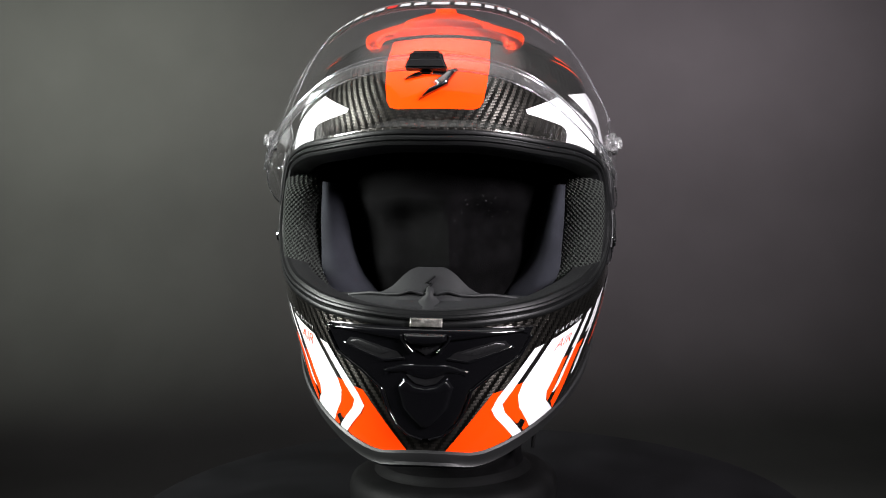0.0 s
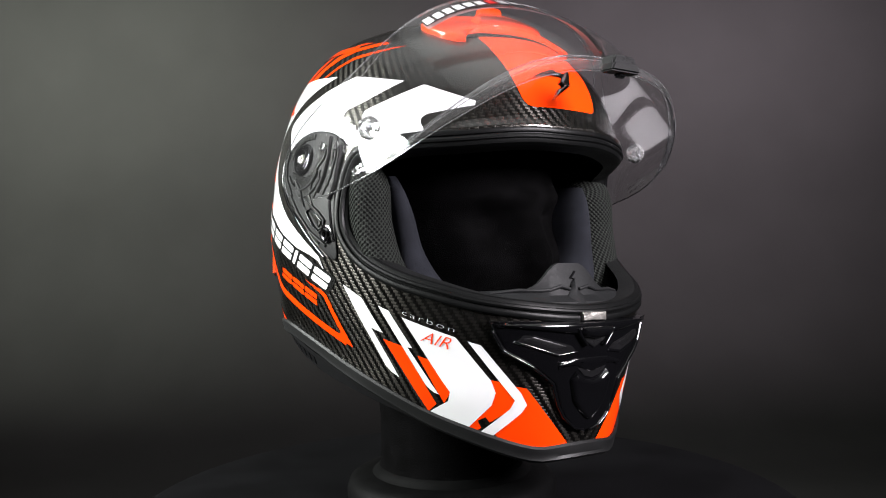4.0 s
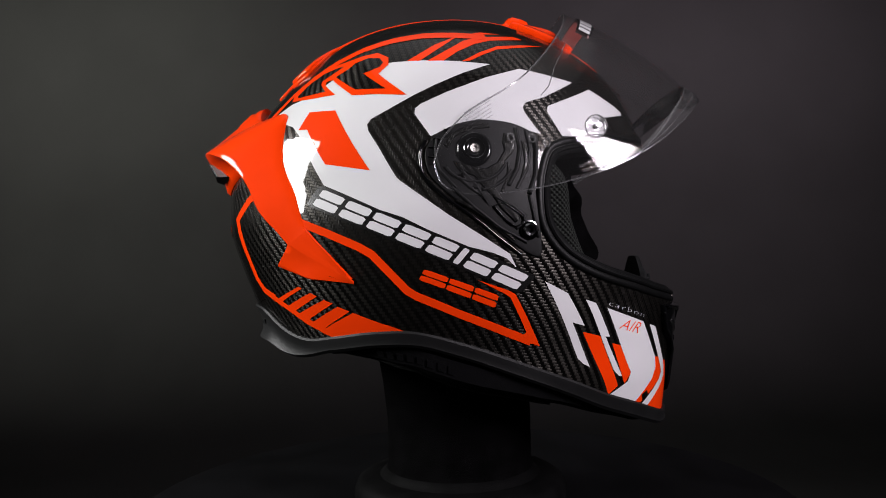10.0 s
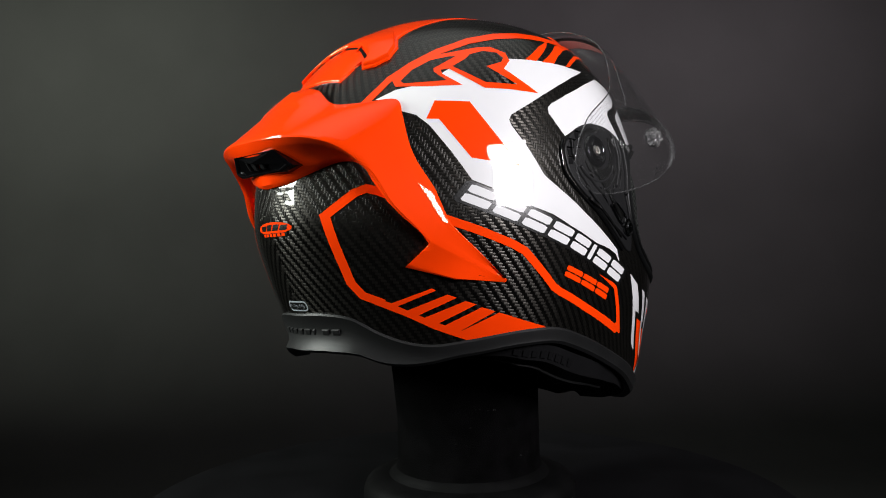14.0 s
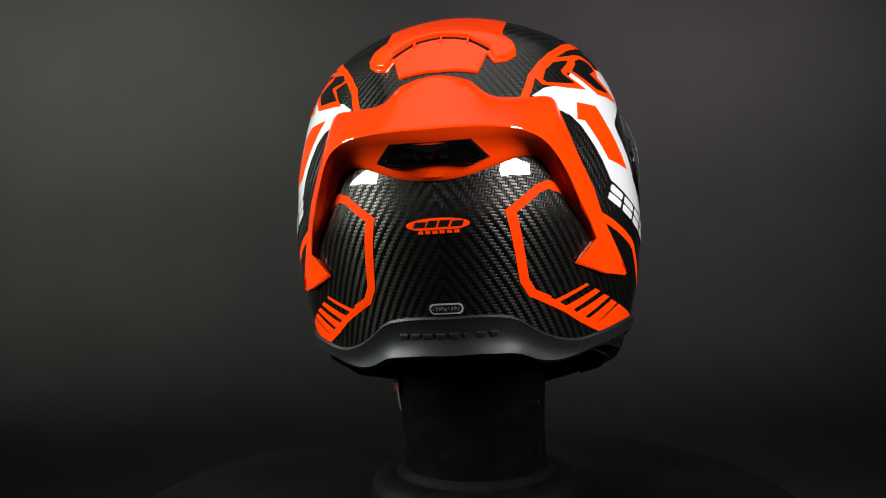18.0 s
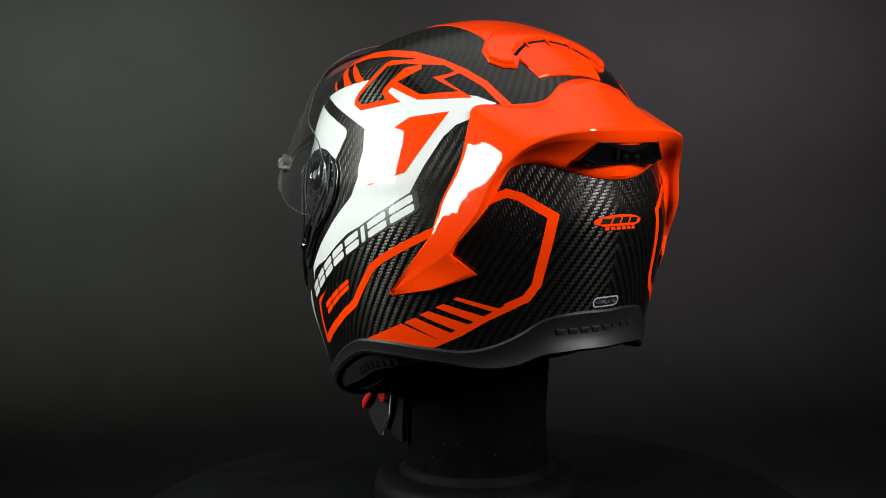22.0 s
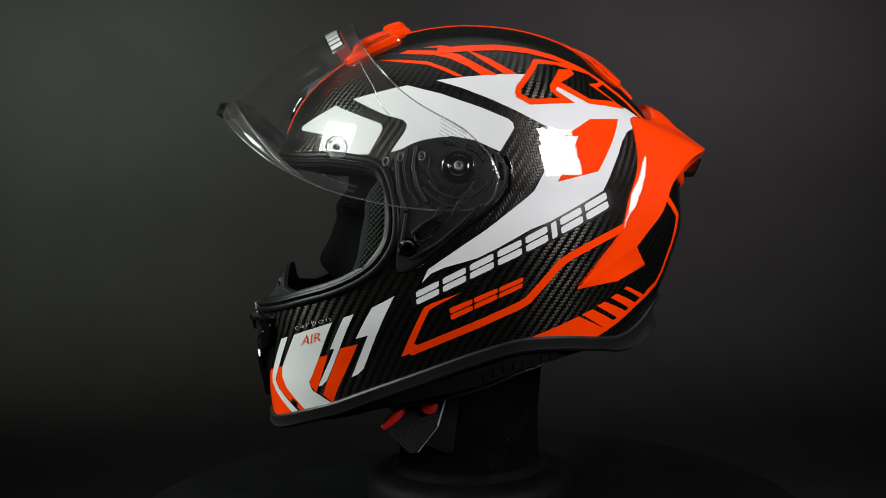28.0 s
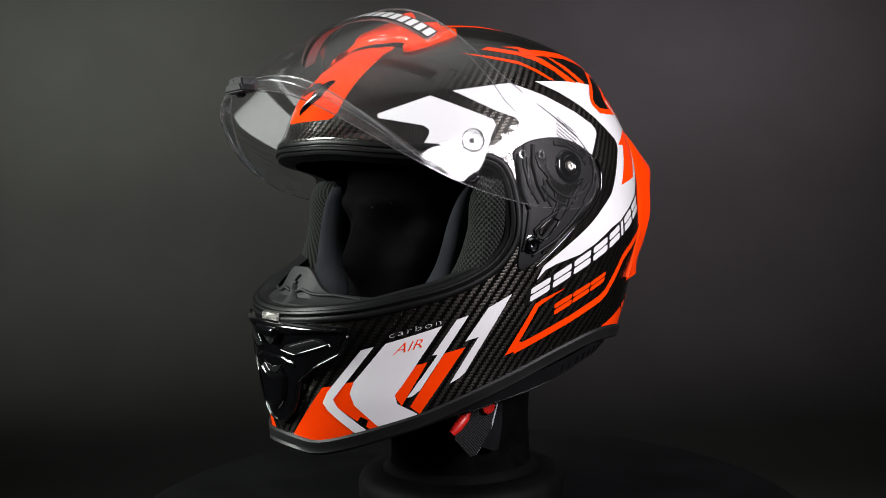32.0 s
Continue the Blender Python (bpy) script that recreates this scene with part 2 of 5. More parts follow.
# ---- the helmet's outer form, in mm: forward is -y, up is z ----
ZC, RISE, YT, YC = 30.0, 131.0, 2.0, 10.0
QU = np.array([0, .3, .6, .9, 1.2, 1.5708])
GW = np.array([130.3, 129.8, 137.5, 148.0, 146.5, 145.0])
GB = np.array([177.0, 172.0, 163.0, 166.0, 182.0, 215.0])
GF = np.array([-150.0, -149.0, -153.0, -151.0, -155.0, -180.0])
ZL = np.array([-175.0, -150.0, -120.0, -90.0, -60.0, -30.0, 0.0, 30.0])
WL = np.array([55.6, 87.3, 107.0, 115.6, 124.1, 129.6, 132.2, 130.3])
YB = np.array([95.0, 105.0, 128.0, 146.0, 158.5, 170.5, 179.5, 179.0])
YF = np.array([-153.0, -155.0, -158.0, -161.0, -163.0, -162.0, -156.0, -148.0])


def smooth_line(xk, yk, x):
    m = np.gradient(yk, xk)
    i = np.clip(np.searchsorted(xk, x) - 1, 0, len(xk) - 2)
    h = xk[i + 1] - xk[i]
    t = np.clip((x - xk[i]) / h, 0, 1)
    return ((2 * t**3 - 3 * t**2 + 1) * yk[i] + (t**3 - 2 * t**2 + t) * h * m[i]
            + (-2 * t**3 + 3 * t**2) * yk[i + 1] + (t**3 - t**2) * h * m[i + 1])


def form(x, y, z):
    """1 on the helmet's outer surface, less inside."""
    q = np.arcsin(np.clip((z - ZC) / RISE, 0, 0.99999))
    c, low, up = np.cos(q), np.minimum(z, ZC), z >= ZC
    wide = np.where(up, c * smooth_line(QU, GW, q), smooth_line(ZL, WL, low))
    back = np.where(up, YT + c * smooth_line(QU, GB, q), smooth_line(ZL, YB, low))
    front = np.where(up, YT + c * smooth_line(QU, GF, q), smooth_line(ZL, YF, low))
    k = np.clip((z + 150) / 300, 0, 1)
    mid = np.where(up, YT + c * (15.6 - YT), 42.0 + (15.6 - 42.0) * np.clip((z + 150) / 180, 0, 1))
    dy = y - mid
    ahead = dy < 0
    length = np.where(ahead, mid - front, back - mid)
    e = np.where(ahead, 2.43 - 0.57 * k - 0.12 * np.clip((-60 - z) / 60, 0, 1), 1.67 + 0.24 * k)
    return ((np.abs(x) / wide)**e + (np.abs(dy) / length)**e)**(1 / e)


def slope(p):
    h = 0.6
    g = np.stack([form(p[:, 0] + (h if k == 0 else 0), p[:, 1] + (h if k == 1 else 0), np.minimum(p[:, 2] + (h if k == 2 else 0), 160.9))
                  - form(p[:, 0] - (h if k == 0 else 0), p[:, 1] - (h if k == 1 else 0), p[:, 2] - (h if k == 2 else 0)) for k in range(3)], 1)
    return g / np.linalg.norm(g, axis=1)[:, None]


def skin(az, z, off=0.0):
    """Points and normals of the surface at azimuths in degrees from the front and heights in mm, off mm outward."""
    az, z = np.radians(np.asarray(az, float)), np.minimum(np.asarray(z, float), 160.6)
    s, c = np.sin(az), -np.cos(az)
    lo, hi = np.zeros_like(z), np.full_like(z, 300.0)
    for _ in range(42):
        m = (lo + hi) / 2
        inside = form(s * m, YC + c * m, z) < 1
        lo, hi = np.where(inside, m, lo), np.where(inside, hi, m)
    p = np.stack([s * lo, YC + c * lo, z], 1)
    n = slope(p)
    return p + n * np.reshape(off, (-1, 1)), n


def crown(x, y, off=0.0):
    """The same from above, at x and y."""
    x, y = np.asarray(x, float), np.asarray(y, float)
    lo, hi = np.full_like(x, 0.0), np.full_like(x, 160.9)
    for _ in range(42):
        m = (lo + hi) / 2
        inside = form(x, y, m) < 1
        lo, hi = np.where(inside, m, lo), np.where(inside, hi, m)
    p = np.stack([x, y, lo], 1)
    n = slope(p)
    return p + n * np.reshape(off, (-1, 1)), n


DEG = 2.2  # mm round the helmet for a degree


def sheet(poly, cell=5.0, inset=0.0):
    """A flat outline cut into cells: points, faces and how far each point lies from the rim."""
    bm = bmesh.new()
    face = bm.faces.new([bm.verts.new((x, y, 0)) for x, y in poly])
    face.normal_update()
    if face.normal.z < 0:
        face.normal_flip()
    for k in (0.3, 0.3, 0.4) if inset else ():
        bmesh.ops.inset_region(bm, faces=[face], thickness=inset * k, use_even_offset=True, use_boundary=True)
    bmesh.ops.triangulate(bm, faces=bm.faces[:])
    xs, ys = [p[0] for p in poly], [p[1] for p in poly]
    for axis, vals in ((0, xs), (1, ys)):
        k = math.ceil(min(vals) / cell) * cell + 0.013
        while k < max(vals):
            bmesh.ops.bisect_plane(bm, geom=bm.verts[:] + bm.edges[:] + bm.faces[:], dist=0.0005,
                                   plane_co=(k, 0, 0) if axis == 0 else (0, k, 0), plane_no=(1, 0, 0) if axis == 0 else (0, 1, 0))
            k += cell
    bmesh.ops.remove_doubles(bm, verts=bm.verts, dist=0.004)
    bm.verts.index_update()
    co = np.array([v.co[:2] for v in bm.verts])
    near = np.full(len(co), 1e9)
    ring = np.array(poly)
    for s, e in zip(ring, np.roll(ring, -1, 0)):
        t = np.clip(((co - s) @ (e - s)) / max((e - s) @ (e - s), 1e-9), 0, 1)
        near = np.minimum(near, np.linalg.norm(co - s - t[:, None] * (e - s), axis=1))
    rim = near
    faces = [[v.index for v in f.verts] for f in bm.faces]
    bm.free()
    return co, faces, rim


ARC_A = np.linspace(0, 180, 181)
ARC_P = skin(ARC_A, np.full(181, -20.0))[0]
ARC_S = np.concatenate([[0], np.cumsum(np.linalg.norm(np.diff(ARC_P, axis=0), axis=1))]) * 0.001


def weave_map(ob, per_top=0.72):
    """Lays the weave on: round the sides by azimuth, over the crown from above."""
    me = ob.data
    layer = me.uv_layers.new(name="weave")
    for f in me.polygons:
        top = f.normal.z > per_top
        cx = math.atan2(f.center.x, -(f.center.y - YC * 0.001))
        for li in f.loop_indices:
            v = me.vertices[me.loops[li].vertex_index].co
            if top:
                layer.data[li].uv = (v.x, v.y)
            else:
                a = math.atan2(v.x, -(v.y - YC * 0.001))
                a += 2 * math.pi * round((cx - a) / (2 * math.pi))
                s = float(np.interp(min(abs(math.degrees(a)), 360 - abs(math.degrees(a))), ARC_A, ARC_S))
                layer.data[li].uv = (s, v.z * 1.05)


def paint(name, poly, mat, layer, parent, label="", top=False):
    """A painted patch, a lacquer film on the shell. poly in degrees and mm (top: x and y in mm)."""
    co, faces, rim = sheet(poly if top else [(a * DEG, z) for a, z in poly])
    p, n = crown(co[:, 0], co[:, 1], 0.16 * layer) if top else skin(co[:, 0] / DEG, co[:, 1], 0.16 * layer)
    ob = part(name, (p, faces), mat, parent, label, normals=n)
    if mat == "carbon":
        weave_map(ob)
    return ob


def raised(name, poly, mat, height, parent, label="", edge=1.6, top=False, sink=0.0, cell=4.0, rise=None):
    """A piece that stands off the shell by height, with rolled edges."""
    co, faces, rim = sheet(poly if top else [(a * DEG, z) for a, z in poly], cell, edge)
    u = np.clip(rim / max(edge, 0.01), 0, 1)
    off = -sink + (height + sink) * np.sqrt(1 - (1 - u)**2)
    if rise:  # from nothing to the full height along y
        off = off * np.clip((co[:, 1] - rise[0]) / (rise[1] - rise[0]), 0.02, 1)
    p, n = crown(co[:, 0], co[:, 1], off) if top else skin(co[:, 0] / DEG, co[:, 1], off)
    ob = part(name, (p, faces), mat, parent, label)
    if mat in ("carbon", "plate_carbon"):
        weave_map(ob)
    return ob


def rounded(poly, times=2, k=0.22):
    """An outline with its corners worn round."""
    for _ in range(times):
        poly = [(a[0] + (b[0] - a[0]) * t, a[1] + (b[1] - a[1]) * t) for a, b in zip(poly, poly[1:] + poly[:1]) for t in (k, 1 - k)]
    return poly


def mirrored(poly):
    return [(-a, z) for a, z in poly][::-1]


def ribbon(poly, width):
    """A band of even width along a line in degrees and mm, as an outline."""
    pts = [Vector((a * DEG, z)) for a, z in poly]
    left, right = [], []
    for i, p in enumerate(pts):
        d0 = (p - pts[i - 1]).normalized() if i else None
        d1 = (pts[i + 1] - p).normalized() if i + 1 < len(pts) else None
        d = ((d0 or d1) + (d1 or d0)).normalized()
        nrm = Vector((-d.y, d.x))
        k = 1 / max(0.5, nrm.dot(Vector((-(d1 or d0).y, (d1 or d0).x))))
        left.append(p + nrm * width / 2 * k)
        right.append(p - nrm * width / 2 * k)
    return [(q.x / DEG, q.y) for q in left + right[::-1]]


# ---- things ----
helmet = tagged(new("motorcycle_helmet"), "carbon helmet with white and orange graphics and raised visor", "helmet")

PORT = ((0, 63), (13, 63), (30, 59.5), (43, 58), (52, 55), (58, 52), (62, 46.5), (64.7, 33), (66.1, 14), (65.3, -4), (61.2, -19),
        (55.2, -30), (46.5, -39.5), (36, -47), (25, -54), (10.5, -59), (0, -60.5))
EDGE_A = np.array([0, 5, 11, 17, 20, 27, 37, 50, 71, 90, 104, 116, 132, 143, 150, 157, 163, 171, 180.0])
EDGE_Z = np.array([-143, -143.5, -145, -141.5, -139, -133, -125, -113, -96, -82, -74, -74, -78, -80, -77, -70, -61, -57.5, -57.5])


def low_edge(az):
    az = np.abs((np.asarray(az, float) + 180) % 360 - 180)
    return smooth_line(EDGE_A, EDGE_Z, az)


def fine_port(n=6):
    """The eye port's outline, rounded, as a closed loop of (degrees, mm)."""
    half = [Vector((a, z)) for a, z in PORT]
    full = half + [Vector((-p.x, p.y)) for p in half[-2:0:-1]]
    out = []
    m = len(full)
    for i in range(m):
        p0, p1, p2, p3 = full[i - 1], full[i], full[(i + 1) % m], full[(i + 2) % m]
        for k in range(n):
            t = k / n
            out.append(0.5 * (2 * p1 + (p2 - p0) * t + (2 * p0 - 5 * p1 + 4 * p2 - p3) * t * t + (3 * p1 - p0 - 3 * p2 + p3) * t**3))
    return out


PORT_LINE = fine_port()
PORT_XY = np.array([(p.x * DEG, p.y) for p in PORT_LINE])


def in_port(x, y):
    hits = np.zeros(x.shape, bool)
    a, b = PORT_XY, np.roll(PORT_XY, -1, 0)
    for (x0, y0), (x1, y1) in zip(a, b):
        cross = (y0 > y) != (y1 > y)
        hits ^= cross & (x < (x1 - x0) * (y - y0) / (y1 - y0 + 1e-9) + x0)
    return hits


def build_shell():
    cols = 180
    az = np.arange(cols) * 360.0 / cols
    az = np.where(az > 180, az - 360, az)
    levels = np.concatenate([np.linspace(0, 1, 46)[:-1]])
    rows = []
    base = low_edge(az)
    for t in levels:
        rows.append(base + (ZC - base) * t)
    for q in np.linspace(0, 1.5, 44):
        rows.append(np.full(cols, ZC + RISE * math.sin(q)))
    z = np.array(rows)
    a = np.tile(az, (len(rows), 1))
    x = a * DEG
    ins = in_port(x, z)
    nr = len(rows)
    faces, used = [], set()
    for f in grid_faces(nr, cols, True):
        k = [ins.flat[i] for i in f]
        if all(k):
            continue
        faces.append(f)
        used |= {i for i, w in zip(f, k) if w}
    x, z = x.ravel().copy(), z.ravel().copy()
    for i in used:  # draw the cut edge onto the port's outline
        d = PORT_XY - (x[i], z[i])
        j = int(np.argmin((d**2).sum(1)))
        best, at = 1e9, PORT_XY[j]
        for k in (j - 1, j):
            p, q = PORT_XY[k], PORT_XY[(k + 1) % len(PORT_XY)]
            t = np.clip(np.dot((x[i], z[i]) - p, q - p) / max(np.dot(q - p, q - p), 1e-9), 0, 1)
            c = p + (q - p) * t
            e = ((c - (x[i], z[i]))**2).sum()
            if e < best:
                best, at = e, c
        x[i], z[i] = at
    p, n = skin(x / DEG, z)
    keep = sorted({i for f in faces for i in f})
    index = {v: k for k, v in enumerate(keep)}
    pts = [tuple(p[i]) for i in keep] + [(0, YT, 161.0)]
    nrm = [tuple(n[i]) for i in keep] + [(0, 0, 1)]
    faces = [[index[i] for i in f] for f in faces]
    last = [(nr - 1) * cols + j for j in range(cols)]
    faces += [[index[last[j]], index[last[(j + 1) % cols]], len(pts) - 1] for j in range(cols)]
    m = len(pts)
    inner = [tuple(np.array(a) - np.array(b) * 5.0) for a, b in zip(pts, nrm)]
    both = faces + [[i + m for i in f[::-1]] for f in faces]
    ob = part("shell", (pts + inner, both), "carbon", helmet, "lacquered carbon-weave outer shell", normals=nrm + [tuple(-np.array(q)) for q in nrm])
    weave_map(ob)
    return ob


shell = build_shell()

# outlines of the painted graphics: azimuth from the front in degrees, height in mm
GRAPHICS = (
    ("white_sweep", "white", 1, "M", ((76.7, 106.5), (87.9, 108.4), (99.7, 109.7), (111.3, 109.9), (123, 107.1), (133.8, 102.1), (141, 92), (149.2, 88.4), (154.3, 82.3), (150.6, 79.7), (148, 74), (143, 69.9), (139.5, 62.8), (134.1, 45.3), (129, 26.6), (122.2, 19.7), (111.8, 8.4), (105.3, 3.1), (95.9, -8.5), (89.6, -15.4), (79.9, -21.4), (75.8, -25.3), (72.8, -32.1), (75, -22.3), (92.6, 4.1), (106, 26.9), (107.2, 29.6), (112.3, 49.1), (116.1, 61.6), (116.7, 66), (115.6, 69.7), (102.7, 84.4), (95.5, 91.7), (86.2, 99.9))),
    ("white_flash", "white", 1, "M", ((97.2, 55.9), (102.1, 71.4), (102, 75.2), (100.4, 78.2), (91.9, 86.3), (78.7, 96.7), (66.5, 103.9), (62.1, 102.7), (46.5, 97), (60.1, 83.8), (66.7, 79.5), (68, 76.3), (67.6, 71.9), (63.5, 57.6), (66.3, 59), (74.8, 65), (82.6, 67.2), (89.5, 63.9))),
    ("white_brow", "white", 1, "M", ((60, 73.9), (59.2, 77.7), (39.9, 93.4), (25.4, 80.9), (25.8, 78), (38.7, 72.6), (40.3, 69.9), (40.4, 66.7), (38.4, 57.1), (56.4, 56.8))),
    ("stripe", "orange", 1, "M", ((105.8, 110.1), (101.3, 109.4), (88.3, 127.3), (76.5, 131.5), (67, 132.8), (76, 133.9), (87.1, 129.4), (96.2, 121.9))),
    ("stripe", "orange", 1, "M", ((98.7, 109.1), (92.8, 109), (87.9, 115.9), (80.7, 122.5), (74, 125.9), (57.5, 129.4), (60.8, 131.9), (78, 128.7), (84.8, 125.3))),
    ("stripe", "orange", 1, "M", ((86.5, 108.4), (83.7, 108.8), (78.5, 113.8), (72.6, 118.4), (60.4, 122.1), (48.8, 125.9), (59.7, 124.2), (72.1, 121.2), (79.6, 115.6))),
    ("letter_outline", "orange", 3, "R", ((-104.8, 85), (-115.4, 101.9), (-112.4, 108.3), (-113.1, 114.1), (-118.3, 118.8), (-123.5, 118.2), (-133.5, 114.5), (-141.4, 112.4), (-147.8, 102.9), (-150.8, 95.1), (-149.5, 90.5), (-139.1, 89.6), (-129.9, 89.9), (-135.9, 98.2), (-136.4, 101.3), (-133.8, 102.1), (-123.1, 87.8), (-115.2, 87.1))),
    ("letter_infill", "carbon", 4, "R", ((-132.6, 103.7), (-127.8, 109.6), (-126.5, 112.6), (-121.5, 115.3), (-116.6, 114.1), (-114.6, 110.1), (-115.6, 107.1), (-121.3, 103.4), (-111.9, 90.4), (-122.5, 91.8))),
    ("letter_infill", "carbon", 4, "R", ((-148.3, 94.4), (-145.4, 102.3), (-139.9, 108.9), (-133.7, 111.3), (-131.4, 111.4), (-138.7, 102.6), (-138.5, 99.9), (-134.6, 93.4), (-139.4, 92.9), (-147.2, 92.5))),
    ("digit", "orange", 2, "R", ((-138.1, 79.3), (-128.2, 78.2), (-114.9, 34.8), (-128.8, 40.8), (-137, 66.7), (-140.3, 67.1))),
    ("letter_outline", "orange", 3, "L", ((108.3, 87.9), (104.1, 93.1), (103.8, 96.7), (104.7, 101.3), (114.1, 121.1), (116.3, 122), (132.9, 118.9), (139.7, 115.3), (144.4, 108.1), (143.6, 105.2), (139.1, 102.5), (148, 87.5), (131.1, 89.7), (120.2, 101.3), (118.9, 98.7), (125, 89.7))),
    ("letter_infill", "carbon", 4, "L", ((108.8, 91.8), (105.8, 95.5), (106.2, 99), (115.5, 117.8), (123.1, 117.9), (129.7, 115.3), (123.6, 114.4), (116.9, 101.4), (116.8, 97.4), (119.2, 93))),
    ("letter_infill", "carbon", 4, "L", ((122.4, 104.6), (130.9, 111.8), (130.5, 115.2), (139, 112.7), (142.7, 107.8), (141.1, 106.2), (135.2, 104.6), (144, 92.7), (132.1, 93.1))),
    ("digit", "orange", 2, "L", ((141.3, 79.4), (128.9, 78.3), (117.6, 65.5), (123.2, 66.2), (114.4, 34.8), (128.1, 41.6))),
    ("loop_end", "orange", 2, "M", ((63.6, -84.9), (72.5, -78), (68.5, -75.2), (74.5, -50.9), (76.4, -48.2), (84.5, -38.8), (75.4, -46), (73, -48.8))),
    ("loop_wedge", "orange", 2, "M", ((133.5, -69.7), (122.6, -59.2), (115.2, -65.2), (108.2, -70.3), (105.4, -73.1), (118.8, -74.7), (129.9, -78.2), (135.4, -73.4), (141.3, -67.8), (148.8, -58.2), (156.0, -50.2), (158.3, -45.4), (156.0, -44.8), (151.7, -49.8), (147.8, -54.8), (143.4, -60.1), (138.6, -65.2))),
    ("fin_bar", "orange", 2, "M", ((151.9, -49.8), (140.9, -41.2), (139.8, -42.7), (150.2, -51.8))),
    ("fin_bar", "orange", 2, "M", ((147.9, -54.8), (136.9, -45.6), (134.4, -48.0), (145.0, -58.2))),
    ("fin_bar", "orange", 2, "M", ((143.6, -60.0), (132.2, -50.4), (129.1, -53.0), (139.8, -64.1))),
    ("fin_bar", "orange", 2, "M", ((139.0, -66.4), (127.6, -55.0), (123.7, -58.3), (133.9, -69.8))),
    ("chin_bar", "white", 2, "M", ((64.4, -40.8), (57.2, -49.5), (50.6, -72.3), (54.6, -69.5), (46.2, -101.8), (48.6, -98.9), (50.7, -94.8))),
    ("chin_bar", "white", 2, "M", ((51.6, -54.1), (48.3, -56.9), (41.7, -81.1), (43.1, -80.8), (34.7, -110.6), (35.9, -109.9), (38.1, -105.4))),
    ("chin_panel", "white", 2, "M", ((44.5, -60.8), (30.8, -72.3), (22.6, -99.4), (21.4, -107.5), (22.1, -115.8), (27.3, -132.8), (37.1, -123.2), (32.2, -114.8), (31.8, -108.5), (33.8, -101.6))),
    ("chin_line", "white", 3, "M", ((28.1, -74.5), (25.1, -76.9), (16.0, -107.4), (14.5, -115.2), (15.6, -120.6), (21.4, -136.6), (24.2, -134.3), (18.1, -118), (17.2, -112.3))),
    ("chin_patch", "orange", 1, "M", ((50.8, -76.4), (44.9, -80.1), (35.2, -117.4), (37.5, -123.2))),
    ("chin_patch", "orange", 1, "M", ((40.4, -85.9), (36.7, -88.3), (31.7, -109.2), (33.2, -116.4), (34.9, -109.4))),
    ("chin_patch", "orange", 1, "M", ((23.8, -98.6), (19.8, -100.8), (17.1, -111.8), (17.9, -118.1), (25.7, -135), (27.3, -132.8), (22.4, -117))),
    ("chin_patch", "orange", 1, "M", ((17.9, -102.9), (14.8, -104.5), (4.1, -142.3), (4.2, -144.6), (11, -144.1), (19.4, -139.1), (21.1, -134.7), (16.8, -123.3), (15.2, -114))),
    ("chin_notch", "carbon", 2, "M", ((24.9, -126.5), (23.2, -123.9), (21.9, -128.5), (23.6, -133.1))),
    ("brow_panel", "orange", 1, "C", ((-18.5, 126), (-15.2, 104), (-12.9, 84), (-11.8, 79.8), (-10, 78.4), (10, 78.4), (11.8, 79.8), (12.9, 84), (15.2, 104), (18.5, 126))),
)
RIBBONS = (
    ("loop_line", "orange", 2, "M", 5.4, ((138.1, 4), (127.6, -5.9), (118.6, -15.2), (114.8, -20.3), (105, -44.9), (102.3, -48.7), (89.9, -60.9), (66.6, -81.5))),
    ("rear_loop", "orange", 2, "M", 5.4, ((143.4, 11.6), (151.6, 21.5), (154.5, 23.9), (157.3, 21.4), (164.4, 7.9), (164, 4.2), (161, -35.5), (158.7, -44), (153.5, -49.6))),
    ("crown_line", "orange", 2, "M", 5.0, ((157.4, 79), (152, 96.5), (146, 106.5), (138, 115.5), (126, 124), (114, 128.5), (101.6, 130.5), (88, 130), (75, 128.8))),
)

LABELS = {"white": "glossy white painted field", "orange": "fluorescent orange painted field", "carbon": "bare carbon field"}
for name, mat, layer, side, poly in GRAPHICS:
    if side in "RLC":
        paint(name, poly, mat, layer, shell, LABELS[mat])
    else:
        paint(name, poly, mat, layer, shell, LABELS[mat])
        paint(name, mirrored(poly), mat, layer, shell, LABELS[mat])
for name, mat, layer, side, width, line in RIBBONS:
    band = ribbon(line, width)
    paint(name, band, mat, layer, shell, "fluorescent orange pinstripe")
    paint(name, mirrored(band), mat, layer, shell, "fluorescent orange pinstripe")


def in_frame(frame4, u, v):
    (ax, ay), (bx, by), (cx, cy), (dx, dy) = frame4
    return (ax * (1 - u) * (1 - v) + bx * u * (1 - v) + cx * u * v + dx * (1 - u) * v,
            ay * (1 - u) * (1 - v) + by * u * (1 - v) + cy * u * v + dy * (1 - u) * v)


def block(frame4, u0, u1, v0, v1, cut=0.12):
    """A bar with clipped corners inside a four-cornered field."""
    c, k = (u1 - u0) * cut, (v1 - v0) * cut
    pts = ((u0 + c, v0), (u1 - c, v0), (u1, v0 + k), (u1, v1 - k), (u1 - c, v1), (u0 + c, v1), (u0, v1 - k), (u0, v0 + k))
    return [in_frame(frame4, *p) for p in pts]


